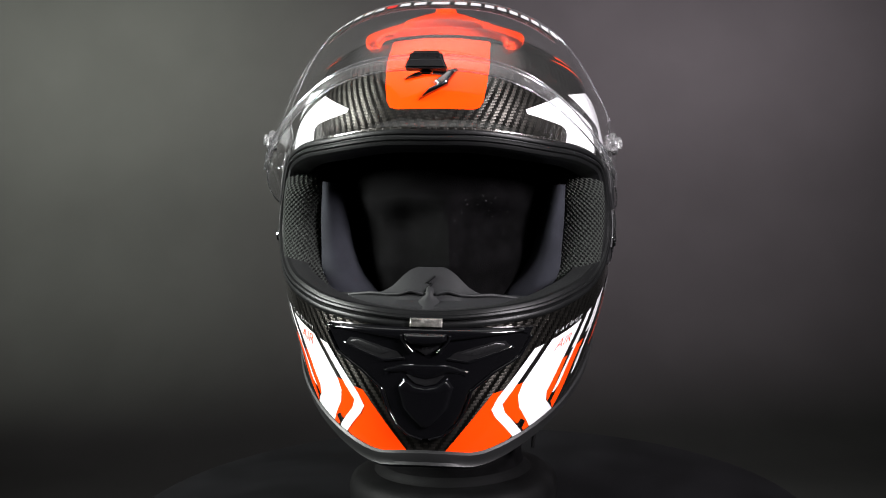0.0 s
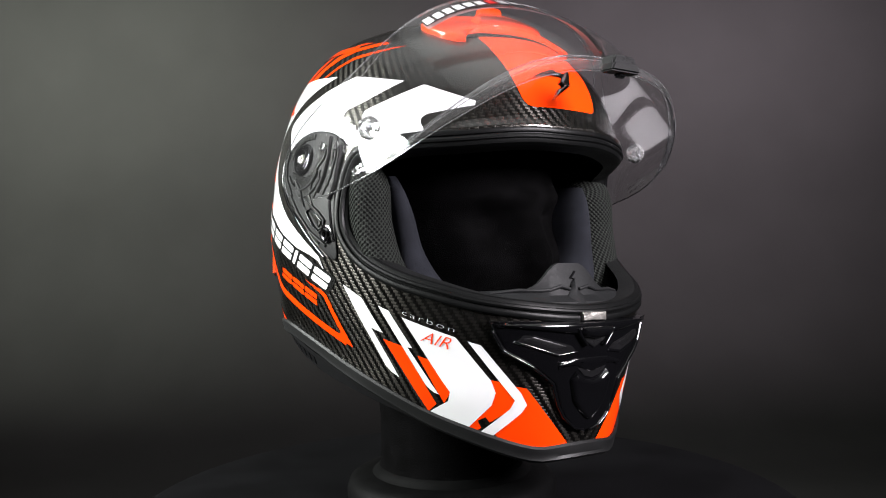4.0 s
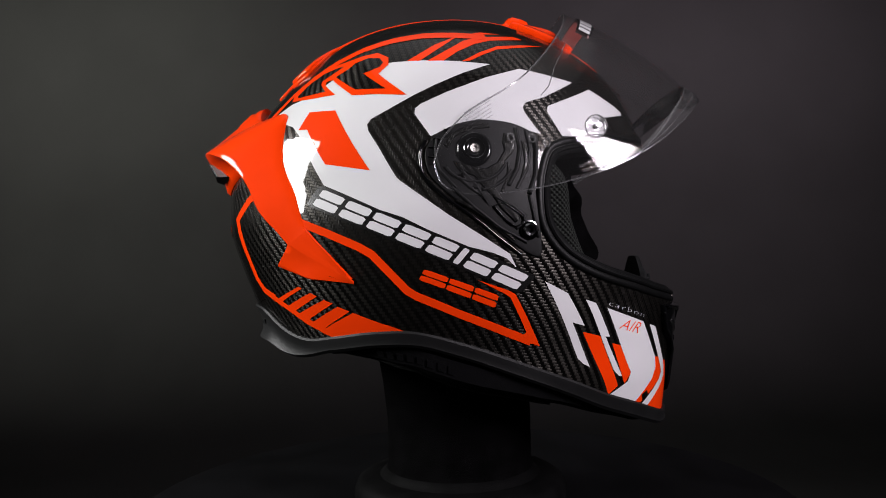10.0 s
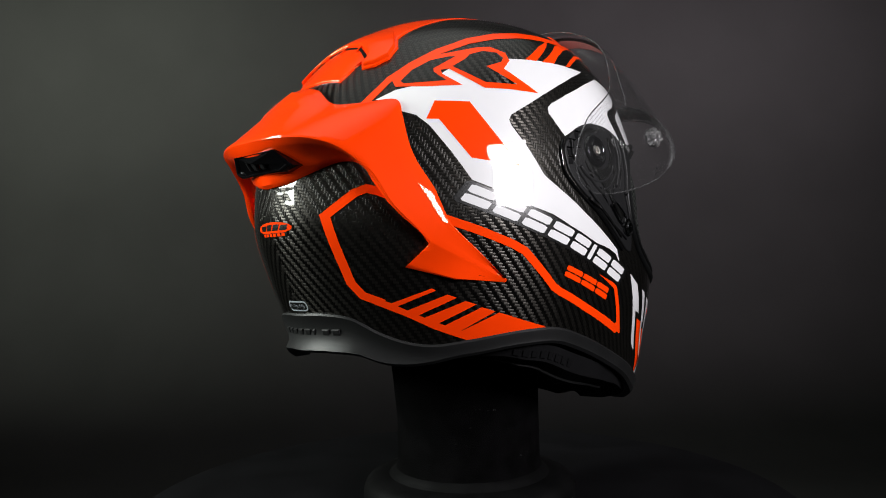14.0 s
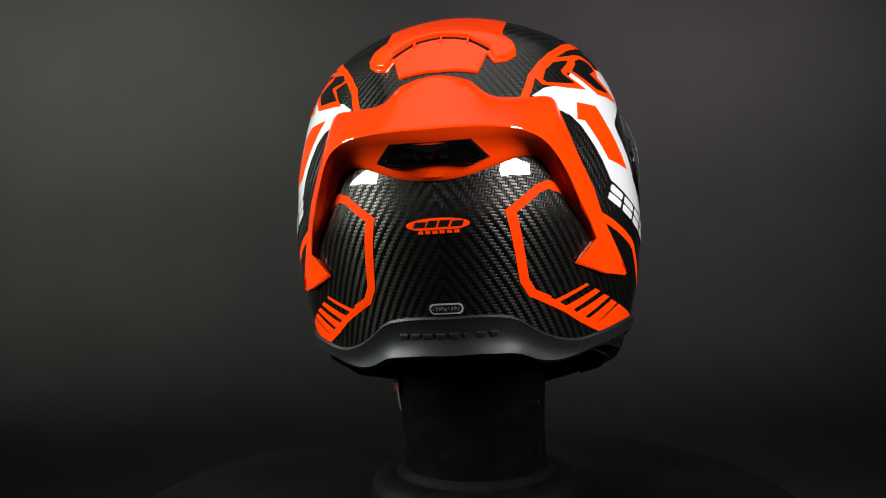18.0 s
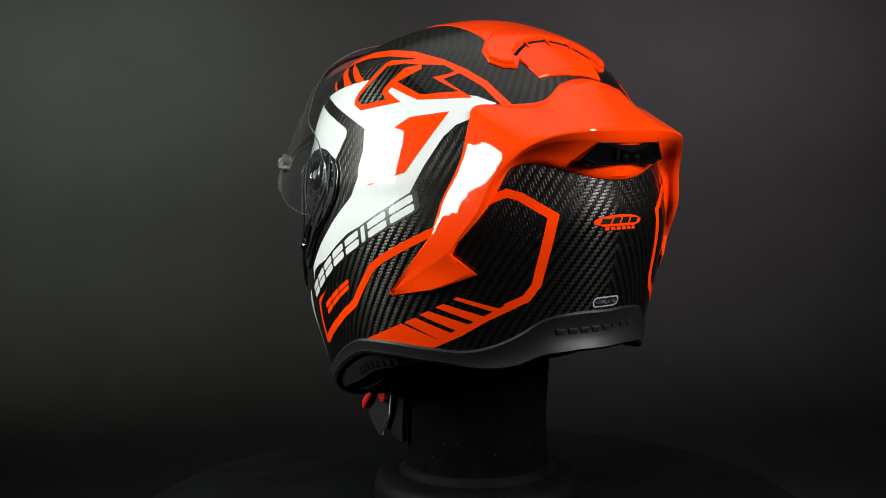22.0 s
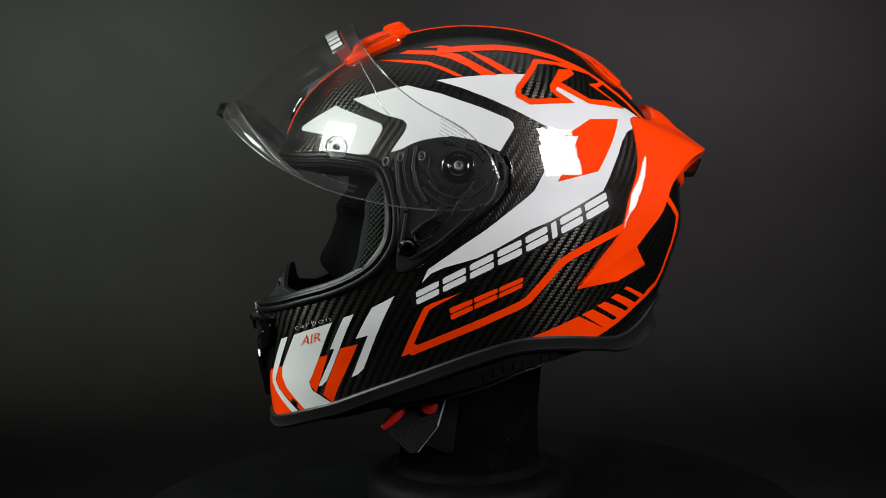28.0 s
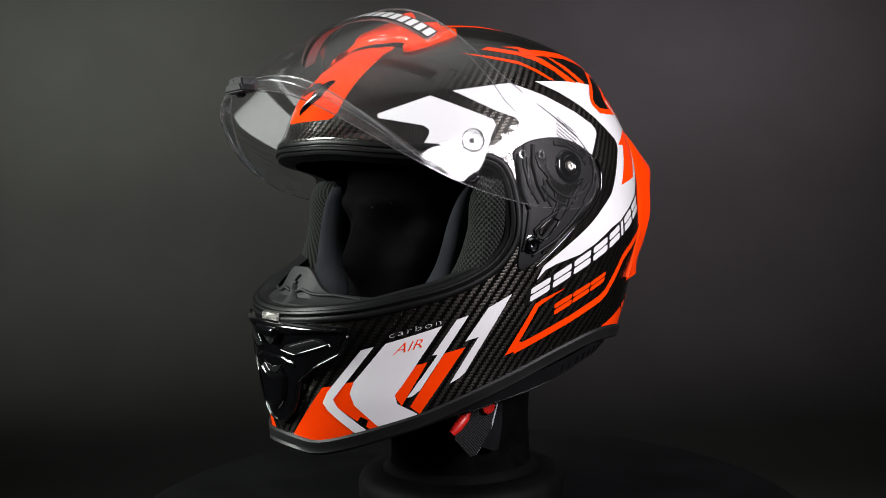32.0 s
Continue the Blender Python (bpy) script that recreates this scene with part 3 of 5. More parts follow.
def emblem_row(frame4, widths, mat, back, layer, name):
    """A row of plain bars, two high, that stands for a maker's mark."""
    total, at = sum(widths), 0.0
    if back:
        grow = [in_frame(frame4, *p) for p in ((-0.018, 0.0), (0.0, -0.14), (1.0, -0.14), (1.018, 0.0), (1.018, 1.0), (1.0, 1.14), (0.0, 1.14), (-0.018, 1.0))]
        paint("mark_backing", grow, back, layer, shell, "black outline behind the maker's mark")
    for w in widths:
        u0, u1 = at / total + 0.010, (at + w) / total - 0.010
        for v0, v1 in ((0, 0.45), (0.55, 1)) if w > 0.6 else ((0, 1),):
            paint(name, block(frame4, u0, u1, v0, v1, 0.12), mat, layer + 1, shell)
        at += w


MARK_R = ((-133.1, 14.6), (-72.2, -46.6), (-68.6, -37.5), (-129.6, 24.5))
MARK_L = ((70.2, -47.8), (131.5, 16.9), (130.8, 28.0), (70.4, -38.4))
for f4 in (MARK_R, MARK_L):
    emblem_row(f4, (1, 1, 1, 1, 0.95, 0.35, 1, 1.1), "white", "black", 2, "mark_bar")
for f4 in (((-101.7, -37.6), (-78.8, -57.8), (-77.7, -49.6), (-100.0, -30.7)), ((80.9, -58.2), (103.1, -36.0), (103.5, -28.6), (80.5, -49.9))):
    emblem_row(f4, (1, 1, 1), "orange", "", 2, "mark_bar")


def letters(name, words, frame4, mat, layer, parent, label, slant=0.0, thin=-0.018, gap=1.2):
    """Lettering laid on the shell inside a four-cornered field."""
    cu = bpy.data.curves.new(name, "FONT")
    cu.body, cu.size, cu.shear, cu.resolution_u, cu.space_character, cu.offset = words, 1.0, slant, 3, gap, thin
    ob = new(name, cu)
    bpy.context.view_layer.update()
    me = bpy.data.meshes.new_from_object(ob.evaluated_get(bpy.context.evaluated_depsgraph_get()))
    bpy.data.objects.remove(ob)
    co = np.array([v.co[:2] for v in me.vertices])
    lo, hi = co.min(0), co.max(0)
    uv = (co - lo) / (hi - lo)
    az, z = np.array([in_frame(frame4, *q) for q in uv]).T
    p, n = skin(az, z, 0.16 * layer)
    faces = [list(f.vertices) for f in me.polygons]
    return part(name, (p, faces), mat, parent, label, normals=n)


letters("lettering", "carbon", ((-44.2, -58.9), (-31.2, -69.0), (-30.9, -66.0), (-44.0, -55.8)), "white", 3, shell, "thin white lettering", 0.0, -0.026)
letters("lettering", "carbon", ((31.7, -68.5), (44.2, -59.4), (44.2, -56.0), (31.9, -64.8)), "white", 3, shell, "thin white lettering", 0.0, -0.026)
letters("lettering", "AIR", ((-39.4, -75.4), (-32.3, -80.3), (-31.4, -73.0), (-38.2, -69.2)), "orange", 4, shell, "thin orange lettering", 0.22, -0.013, 1.0)
letters("lettering", "AIR", ((32.2, -80.3), (39.3, -75.0), (39.7, -68.9), (33.4, -72.6)), "orange", 4, shell, "thin orange lettering", 0.22, -0.013, 1.0)

# rear badge and weight label
oval = [(180 + 6.8 * math.cos(k * math.pi / 12), 2.6 + 4.1 * math.sin(k * math.pi / 12)) for k in range(24)]
paint("badge", oval, "orange", 1, shell, "orange oval badge")
for a0, a1, z0, z1 in ((174.8, 177.2, 1.0, 4.4), (177.7, 179.6, 1.0, 5.0), (180.1, 182.2, 1.0, 5.0), (182.7, 185.0, 1.0, 4.4)):
    paint("badge_bar", [(a0, z0), (a1, z0), (a1 + 0.6, z1), (a0 + 0.6, z1)], "black", 2, shell, "black bar on the badge")
paint("badge_bar", [(175.6, -3.4), (184.8, -3.4), (185.2, -0.6), (175.2, -0.6)], "black", 2, shell)
for k in range(6):
    paint("badge_bar", [(175.9 + 1.5 * k, -2.9), (177.0 + 1.5 * k, -2.9), (177.0 + 1.5 * k, -1.0), (175.9 + 1.5 * k, -1.0)], "orange", 3, shell)
pill = [(180 + sx * (3.2 + 0.9 * math.cos(k)), -50.2 + 3.5 * math.sin(k)) for sx, ks in ((1, (-1.57, -0.8, 0, 0.8, 1.57)), (-1, (1.57, 0.8, 0, -0.8, -1.57))) for k in ks]
paint("weight_label", pill, "silver", 1, shell, "grey weight label")
paint("label_field", [(180 + (a - 180) * 0.9, -50.2 + (z + 50.2) * 0.72) for a, z in pill], "black", 2, shell)
letters("lettering", "1300g\u00b150g", ((176.9, -51.6), (183.1, -51.6), (183.1, -48.8), (176.9, -48.8)), "silver", 3, shell, "grey weight lettering")


# ---- rubber trim round the lower edge, neck roll ----
def flat_out(n):
    """Outward directions laid level."""
    m = n.copy()
    m[:, 2] = 0
    return m / np.linalg.norm(m, axis=1)[:, None]


def build_trim():
    a = np.arange(144) * 2.5
    e = np.abs((a + 180) % 360 - 180)
    z = low_edge(a)
    t = np.clip((e - 135) / 35, 0, 1)
    t = t * t * (3 - 2 * t)
    h = 7.0 + 16.0 * t
    front = np.clip(1 - e / 25, 0, 1)
    rows = []
    for off, dz in ((-3, 1.5), (1.2, 2.0), (2.6, 0.5), (2.8 - 1.8 * t, -0.35 * h), (2.6 + 1.5 * t, -0.75 * h), (3.0 + 6 * t + 1 * front, -h), (1.5 + 5 * t, -h - 2.0), (-6, -h - 1.0), (-9, -2)):
        p, n = skin(a, np.maximum(z + dz, -174))
        rows.append(p + flat_out(n) * np.reshape(off * np.ones(144), (-1, 1)))
    loft("edge_trim", [[tuple(r[i]) for r in rows] for i in range(144)], "rubber", helmet, "matt black rubber trim round the lower edge", closed=True, ring=True)
    rows = []
    p, n = skin(a, z)
    for off, dz in ((-4, -h - 0.5), (-9, -h - 9), (-20, -h - 12), (-38, -h - 6), (-42, 10 + 0 * h)):
        q = p + flat_out(n) * off
        dz = dz * ((1 + 0.55 * np.exp(-((e - 90) / 24)**2)) * (1 - 0.55 * np.clip((e - 112) / 25, 0, 1)))
        q[:, 2] = np.where(e < 60, z + dz * (0.25 + 0.75 * e / 60), z + dz * (1 - 0.75 * t) - 4 * t)
        rows.append(q)
    roll = loft("neck_roll", [[tuple(r[i]) for r in rows] for i in range(144)], "lining", helmet, "black padded neck roll", ring=True)
    for side in (1, -1):
        at = [(side * k) % 144 for k in range(22, 58)]
        tube("piping", [rows[2][k] + (0, 0, -0.6) for k in at], 1.1, "rubber", roll, "thin rubber piping along the skirt", sides=6)
        for k in range(8):  # plain bars in place of the maker's mark on the skirt
            quad = []
            for step, v in ((0, 0.3), (0.9, 0.3), (0.9, 0.75), (0, 0.75)):
                f = (36.5 + 1.35 * k + step) * side
                i0, u = math.floor(f), f - math.floor(f)
                a0, a1 = rows[0][i0 % 144] * (1 - v) + rows[1][i0 % 144] * v, rows[0][(i0 + 1) % 144] * (1 - v) + rows[1][(i0 + 1) % 144] * v
                out = flat_out(n)[i0 % 144]
                quad.append(a0 * (1 - u) + a1 * u + out * 0.5 - np.array((0, 0, 0.5)))
            loft("skirt_bar", [quad[:2], [quad[3], quad[2]]], "satin", roll, "satin black bar on the skirt")


build_trim()
for k in range(8):  # the maker's mark moulded into the trim at the back
    a, w = 180 - 13.2 + k * 3.3, 1.0 if k == 5 else 2.5
    raised("moulded_bar", [(a, -69.8), (a + w, -69.8), (a + w, -65.6), (a, -65.6)], "rubber", 2.5, helmet, "bar moulded into the rubber trim", 0.5, cell=2.0)


# ---- eye port gasket ----
def build_gasket():
    secs = []
    loop = [(p.x, p.y) for p in PORT_LINE]
    m = len(loop)
    xy = np.array([(a * DEG, z) for a, z in loop])
    tang = np.roll(xy, -1, 0) - np.roll(xy, 1, 0)
    tang /= np.linalg.norm(tang, axis=1)[:, None]
    inward = np.stack([tang[:, 1], -tang[:, 0]], 1)
    cx = np.array([0.0, 0.0])
    if np.dot(inward[0], cx - xy[0]) < 0:
        inward = -inward
    prof = ((-2.2, 0.1), (-1.8, 1.3), (-0.8, 2.0), (0.8, 2.1), (2.0, 1.5), (2.5, 0.2), (2.9, 0.2), (3.4, 1.4), (4.6, 1.9), (5.8, 1.4), (6.3, -0.2), (7.2, -0.6), (8.4, -1.4), (9.0, -3.5), (9.4, -8.0), (9.0, -15.0))
    rows = []
    for d, off in prof:
        q = xy + inward * d
        p, n = skin(q[:, 0] / DEG, q[:, 1], off)
        rows.append(p)
    wall = [[tuple(r[i]) for r in rows[-3:]] for i in range(m)]
    loft("port_wall", wall, "rubber", helmet, "black inner wall of the eye port", ring=True)
    secs = [[tuple(r[i]) for r in rows[:-2]] for i in range(m)]
    loft("port_gasket", secs, "seal", helmet, "black double-lipped rubber gasket round the eye port", ring=True)


build_gasket()


def build_flare():
    """The shell's lacquered edge, which flares out over the brow to meet the gasket."""
    top = [(p.x, p.y) for p in PORT_LINE if abs(p.x) < 37 and p.y > 20]
    top.sort()
    az = np.linspace(top[0][0], top[-1][0], 61)
    z = np.interp(az, [a for a, _ in top], [h for _, h in top])
    ease = np.clip((36 - np.abs(az)) / 8, 0.0, 1.0)
    rows = [skin(az, z + up, 0.25 + ease * off)[0] for up, off in ((13.0, 0.0), (10.0, 0.1), (7.6, 0.35), (5.6, 0.8), (3.9, 1.4), (2.6, 2.0), (1.6, 2.2), (0.6, 1.8))]
    weave_map(loft("brow_flare", [[tuple(r[i]) for r in rows] for i in range(61)], "carbon", helmet, "flared carbon edge over the brow"))


build_flare()


# ---- visor ----


VISOR_T = np.array([0, 0.06, 0.14, 0.25, 0.4, 0.6, 0.8, 1.0])
LOW_Y, LOW_Z = np.array([24.5, 20, 5, -32.2, -78.5, -120, -152, -184.4]), np.array([38, 25, 17.5, 19.0, 28.9, 46.4, 68, 96.4])
HIGH_Y, HIGH_Z = np.array([24.5, 20, 13, 2, -27, -48, -69, -80.8]), np.array([38, 51, 60, 71, 89, 108, 136, 163.7])


def visor_point(phi, v, off=0.0):
    """phi: -90 to 90 degrees from side to side; v: 0 at the lower edge, 1 at the upper."""
    c = abs(math.cos(radians(phi)))**0.92
    s = math.copysign(abs(math.sin(radians(phi)))**0.80, phi)
    y0, z0, y1, z1 = [float(smooth_line(VISOR_T, q, np.array(c))) for q in (LOW_Y, LOW_Z, HIGH_Y, HIGH_Z)]
    y, z = y0 + (y1 - y0) * v, z0 + (z1 - z0) * v
    bulge = 7 * math.sin(math.pi * v) * c
    wide = (134 - 6 * v * c + 2 * math.sin(math.pi * v)) + off
    return Vector((wide * s, y - 0.5 * (bulge + off * c), z + 0.86 * (bulge + off * c)))


def even_phi(n):
    """Steps from side to side, closer together at the rounded ends."""
    out = []
    for i in range(n):
        u = -1 + 2 * i / (n - 1)
        out.append(90 * math.copysign(1 - (1 - abs(u))**1.7, u))
    return out


def build_visor():
    nv = 15
    turn = even_phi(121)
    outer = [[visor_point(f, j / (nv - 1)) for j in range(nv)] for f in turn]
    visor = loft("visor", outer, "visor", helmet, "clear raised visor")
    visor.visible_shadow = False
    thick = [[visor_point(f, j / (nv - 1), -2.0) for j in range(nv)] for f in turn]
    inner = loft("inner_face", thick, "visor_back", visor)
    inner.visible_shadow = False
    low = [visor_point(f, 0, -1) for f in turn]
    high = [visor_point(f, 1, -1) for f in turn[-2:0:-1]]
    rim = tube("cut_edge", low + high, 0.5, "edge", visor, "bright cut edge of the visor", ring=True, sides=6)
    rim.visible_shadow = False
    lip = [[visor_point(f, v * max(0.05, 1 - (abs(f) / 62)**4), o) for v, o in ((0.0, 0.1), (0.025, 1.5), (0.05, 2.3), (0.08, 1.7), (0.11, 0.1))] for f in np.linspace(-61, 61, 81)]
    loft("lip", lip, "lip", visor, "rolled clear lip along the lower edge").visible_shadow = False
    for v, off, thick in ((0.115, 0.2, 0.55), (0.05, 2.3, 0.3)):
        line = [visor_point(-56 + 112 * i / 80, v * (1 - (abs(i - 40) / 41)**3), off) for i in range(81)]
        tube("lip_line", line, thick, "edge", visor, "moulded line along the lip", sides=6).visible_shadow = False
    # opening tab
    tip = visor_point(0, 0.0)
    for name, w, d0, d1, h0, h1, mat in (("tab", 11.5, -6, 7, 0, 9, "satin"), ("tab_foot", 13, -3, 8.5, -1.5, 4.5, "plate"), ("tab_catch", 4, 0, 5, -4.5, -1, "chrome")):
        bm = bmesh.new()
        bmesh.ops.create_cube(bm, size=1)
        for q in bm.verts:
            taper = 0.78 if q.co.z > 0 else 1.0
            q.co = (q.co.x * 2 * w * taper, tip.y - (d0 + d1) / 2 + q.co.y * (d1 - d0), tip.z + (h0 + h1) / 2 + q.co.z * (h1 - h0))
        bmesh.ops.bevel(bm, geom=bm.edges[:], offset=1.4 if name == "tab" else 1.2, segments=3, affect="EDGES")
        part(name, bm, mat, visor, "glossy black opening tab")
    # insert pins
    for side in (-1, 1):
        best = min(((visor_point(side * (20 + i), j / 30) - Vector((side * 128, -87, 62))).length, i, j) for i in range(70) for j in range(31))
        p = visor_point(side * (20 + best[1]), best[2] / 30)
        pin = turned("insert_pin", ((0, -3), (6.5, -3), (6.5, -1), (7.6, -0.5), (8, 1.5), (7.2, 3.5), (4.5, 4.2), (4.2, 6.5), (2.6, 7), (2.4, 5.5), (0, 5.5)), p, (side, -0.25, 0.1), "knob", visor, "clear insert pin")
        pin.visible_shadow = False
        turned("pin_screw", ((0, 2.6), (0.7, 2.6), (0.9, 3.3), (1.6, 3.4), (1.9, 3.0), (1.9, -1)), p, (side, -0.25, 0.1), "chrome", visor, "small cross-head screw", 16)
    # shop sticker: plain white bars on black along the upper edge
    n = 19
    for k in range(n):
        p0 = -34 + 68 * k / n
        wide = 68 / n
        for name, mat, off, a0, a1, v0, v1 in (("sticker_backing", "black", 0.25, 0.02, 0.98, 0.803, 0.907), ("sticker_bar", "red" if k == 6 else "white", 0.5, 0.14, 0.86, 0.815, 0.895)):
            q = [[visor_point(p0 + wide * (a0 + (a1 - a0) * i / 2), v0 + (v1 - v0) * j / 2, off) for j in range(3)] for i in range(3)]
            loft(name, q, mat, visor)
    grid = [(i, j / 40, visor_point(30 + i, j / 40)) for i in range(61) for j in range(41)]

    def on_visor(side, y, z):
        i, v, p = min(grid, key=lambda g: (g[2].y - y)**2 + (g[2].z - z)**2)
        return side * (30 + i), v

    def flat_at(side, y, z):
        """A place on the visor's side with its two directions along the sheet."""
        f, v = on_visor(side, y, z)
        p = visor_point(f, v, 0.3)
        return p, (visor_point(f + side * 2, v, 0.3) - p).normalized(), (visor_point(f, v + 0.04, 0.3) - p).normalized()

    for side in (-1, 1):
        p, du, dv = flat_at(side, -4, 66)
        back = -1 if du.y > 0 else 1
        pts, faces = [], []
        for r in range(6):
            x = -9.0 + 1.2 * r
            for k in range(11):
                w = 0.8 + (k * 7 + r * 5) % 4 * 0.35
                m = len(pts)
                pts += [p + du * back * (x + a) + dv * (2.3 * r - 4 + b) + Vector((side * 0.1, 0, 0)) for a, b in ((0, 0), (w, 0), (w, 0.85), (0, 0.85))]
                faces.append((m, m + 1, m + 2, m + 3))
                x += w + 0.55
        tagged(part("warning_print", (pts, faces), "edge", visor), "fine grey warning print", "", "", "stuff")
    for side in (-1, 1):  # step moulded into the upper edge
        line = []
        for y, z in ((-70, 123), (-65.7, 114), (-59.9, 103), (-54, 90.3), (-47.5, 81)):
            f, v = on_visor(side, y, z)
            line.append(visor_point(f, v, 0.2))
        tube("moulded_step", line, 0.3, "edge", visor, sides=6).visible_shadow = False
    for side in (-1, 1):  # faint etched approval mark: a ring and rows of small bars
        p, du, dv = flat_at(side, -87, 37)
        ring = [p + (du * math.cos(k) + dv * math.sin(k)) * 3.9 for k in np.arange(24) * math.pi / 12]
        mark = tube("approval_ring", ring, 0.16, "edge", visor, "faint etched approval ring", ring=True, sides=5)
        for x, y in [(5.8 + 1.9 * k, z) for z in (0.6, -3.0) for k in range(6)] + [(-1.4, 1.2), (-1.4, -0.3), (-1.4, -1.8), (0.6, -1.2)]:
            loft("approval_bar", [[p + du * (x + a) + dv * (y + b) for b in (0, 0.5 if x < 2 else 1.9)] for a in (0, 1.1)], "edge", mark).visible_shadow = False
    film = [[visor_point(-33.6 + 67.2 * i / 40, 0.806 + 0.098 * j / 3, -2.4) for j in range(4)] for i in range(41)]
    loft("sticker_film", film, "film", visor, "pale back of the sticker")
    return visor


visor = build_visor()


# ---- hinge plates ----
PLATE = ((64.2, 56.0), (71.3, 64.7), (81.7, 67.6), (90.4, 63.9), (96.3, 55.8), (98.8, 48.4), (99.1, 41.6), (98.0, 30.3), (92.5, 17.0), (84.6, 3.8),
         (76.7, -11.2), (69.3, -23.8), (65.3, -25.5), (66.3, -4.2), (67.2, 21.4), (65.8, 44.8))


def arc(ca, cz, r, a0, a1, n=14):
    return [(ca + r * math.cos(radians(a0 + (a1 - a0) * k / n)) / DEG, cz + r * math.sin(radians(a0 + (a1 - a0) * k / n))) for k in range(n + 1)]


def build_plate(sign):
    flip = (lambda q: q) if sign > 0 else mirrored
    base = raised("hinge_plate", flip(rounded(list(PLATE))), "plate", 1.2, helmet, "matt black hinge plate with carbon-look inlays", 1.2)
    ca, cz = 84.6, 46.5
    inlay = [(90.8, 38.9), (89.4, 32.7), (84.8, 28.4), (82.1, 20.2), (79.8, 15.3), (77.8, 7.5), (73.6, -2.2), (72.3, 0.3), (72.5, 4.9), (76.9, 13.1), (78.9, 20.7),
             (78.0, 28.7), (75.7, 38.7), (73.0, 44.8), (71.8, 53.7), (75.4, 57.5), (76.2, 51.1), (75.8, 45.5), (78.1, 37.8), (81.7, 33.5), (85.8, 35.7)]
    raised("inlay", flip(inlay), "plate_carbon", 2.2, base, "carbon-look inlay", 0.8, sink=-1.1, cell=2.5)
    for line, w in (([(92.8, 48.2), (90.7, 56.0), (85.6, 61.2), (79.6, 62.4)], 3.6), ([(69.6, 52.0), (69.4, 37.6), (70.9, 26.5)], 3.0), ([(90.2, 13.5), (85.2, 7.2), (79.4, -3.0), (73.4, -13.2)], 2.6), ([(74.6, 38), (75.2, 27), (77.2, 18)], 2.0)):
        raised("inlay", flip(ribbon(line, w)), "plate_carbon", 2.0, base, "carbon-look inlay", 0.4, cell=2.5)
    pocket = [(79.8, 8.8), (77.0, 11.0), (71.4, 1.8), (71.2, -2.6), (73.8, -4.4), (76.0, -1.0)]
    for a, b in zip(pocket, pocket[1:] + pocket[:1]):
        raised("pocket_rim", flip(ribbon([a, b], 1.1)), "gloss", 3.0, base, "", 0.5, sink=-1.1, cell=2.5)
    for line, w, h in ((arc(ca, cz, 21.5, 205, 330), 2.6, 2.8), (arc(ca, cz, 27, 210, 262), 2.4, 2.4), ([(71.6, 61), (71.0, 46.5), (72.4, 33.3), (75.2, 22.1)], 3.0, 3.2), ([(68.6, 60), (68.0, 46.5), (69.4, 33.3), (72.8, 20.2)], 2.4, 2.2),
                       ([(66.4, 54), (66.2, 46.6), (67.0, 29.5), (69.2, 16.4)], 3.0, 3.6),
                       ([(95.5, 54), (96.0, 44), (94.6, 33), (90.0, 21)], 1.8, 2.6), ([(69.2, 16), (68.2, 2), (66.9, -12)], 2.2, 2.6)):
        raised("rib", flip(ribbon(line, w)), "plate", h, base, "", w * 0.48, sink=-1.1, cell=2.5)
    for line in ([(79.6, 15.5), (74.0, 8.5), (70.9, 2.5), (71.6, -3.0), (73.5, -6.0)], [(91.5, 22), (85, 8), (78, -5), (73.2, -11), (70.2, -15)], [(88.6, 33), (84.5, 23), (82.4, 14.5), (86.5, 22), (90.2, 30)]):
        raised("rib", flip(ribbon(line, 2.2)), "plate", 2.6, base, "", 1.05, sink=-1.1, cell=2.5)
    for a, z in ((73.8, 53.4), (67.3, 53.1), (62.9, 50.4)):
        loop = [skin([sign * (a + 0.9 * math.cos(k))], [z + 2.8 * math.sin(k)], 4.0)[0][0] for k in np.arange(12) * math.pi / 6]
        tube("catch", loop, 0.55, "knob", base, "clear moulded catch", ring=True, sides=6)
    for a, z in ((97.4, 38.5), (97.2, 44.6), (95.8, 50.4), (92.8, 56.4)):  # dark patches painted for the shaded windows at the plate's rear edge
        raised("opening_shade", flip([(a - 1.3, z - 2.2), (a + 0.5, z - 2.2), (a + 0.5, z + 2.2), (a - 1.3, z + 2.2)]), "lining", 1.5, base, "", 0.2)
        raised("rib", flip(ribbon([(a - 2.0, z + 2.6), (a + 0.6, z + 3.4)], 0.9)), "gloss", 2.6, base, "", 0.4, sink=-1.1, cell=2.5)
    p, n = skin([sign * ca], [cz], 1.0)
    turned("hinge_hub", ((0, 0.6), (3.6, 0.6), (4.2, 2.2), (5.0, 2.5), (5.6, 1.6), (8.4, 1.6), (9.0, 2.3), (10.0, 2.4), (11.0, 1.8), (11.8, 0.2)), p[0], n[0], "gloss", base, "round visor hinge")
    turned("hub_ring", ((6.5, 1.6), (6.6, 2.9), (6.9, 3.1), (7.2, 2.8), (7.3, 1.6)), p[0], n[0], "chrome", base, "bright ring round the hinge")
    turned("hub_screw", ((0, 1.4), (1.5, 1.4), (1.8, 2.4), (2.9, 2.6), (3.6, 1.6), (3.7, 0.6)), p[0], n[0], "steel", base, "small steel screw", 24)
    p, n = skin([sign * 69.7], [-6.9], 0.6)
    turned("plate_screw", ((0, 1.4), (1.6, 1.4), (1.9, 3.4), (3.6, 3.6), (4.6, 2.4), (4.6, 1), (5.6, 2.0), (6.4, 1.8), (6.6, 0)), p[0], n[0], "chrome", base, "hex-socket screw", 24)
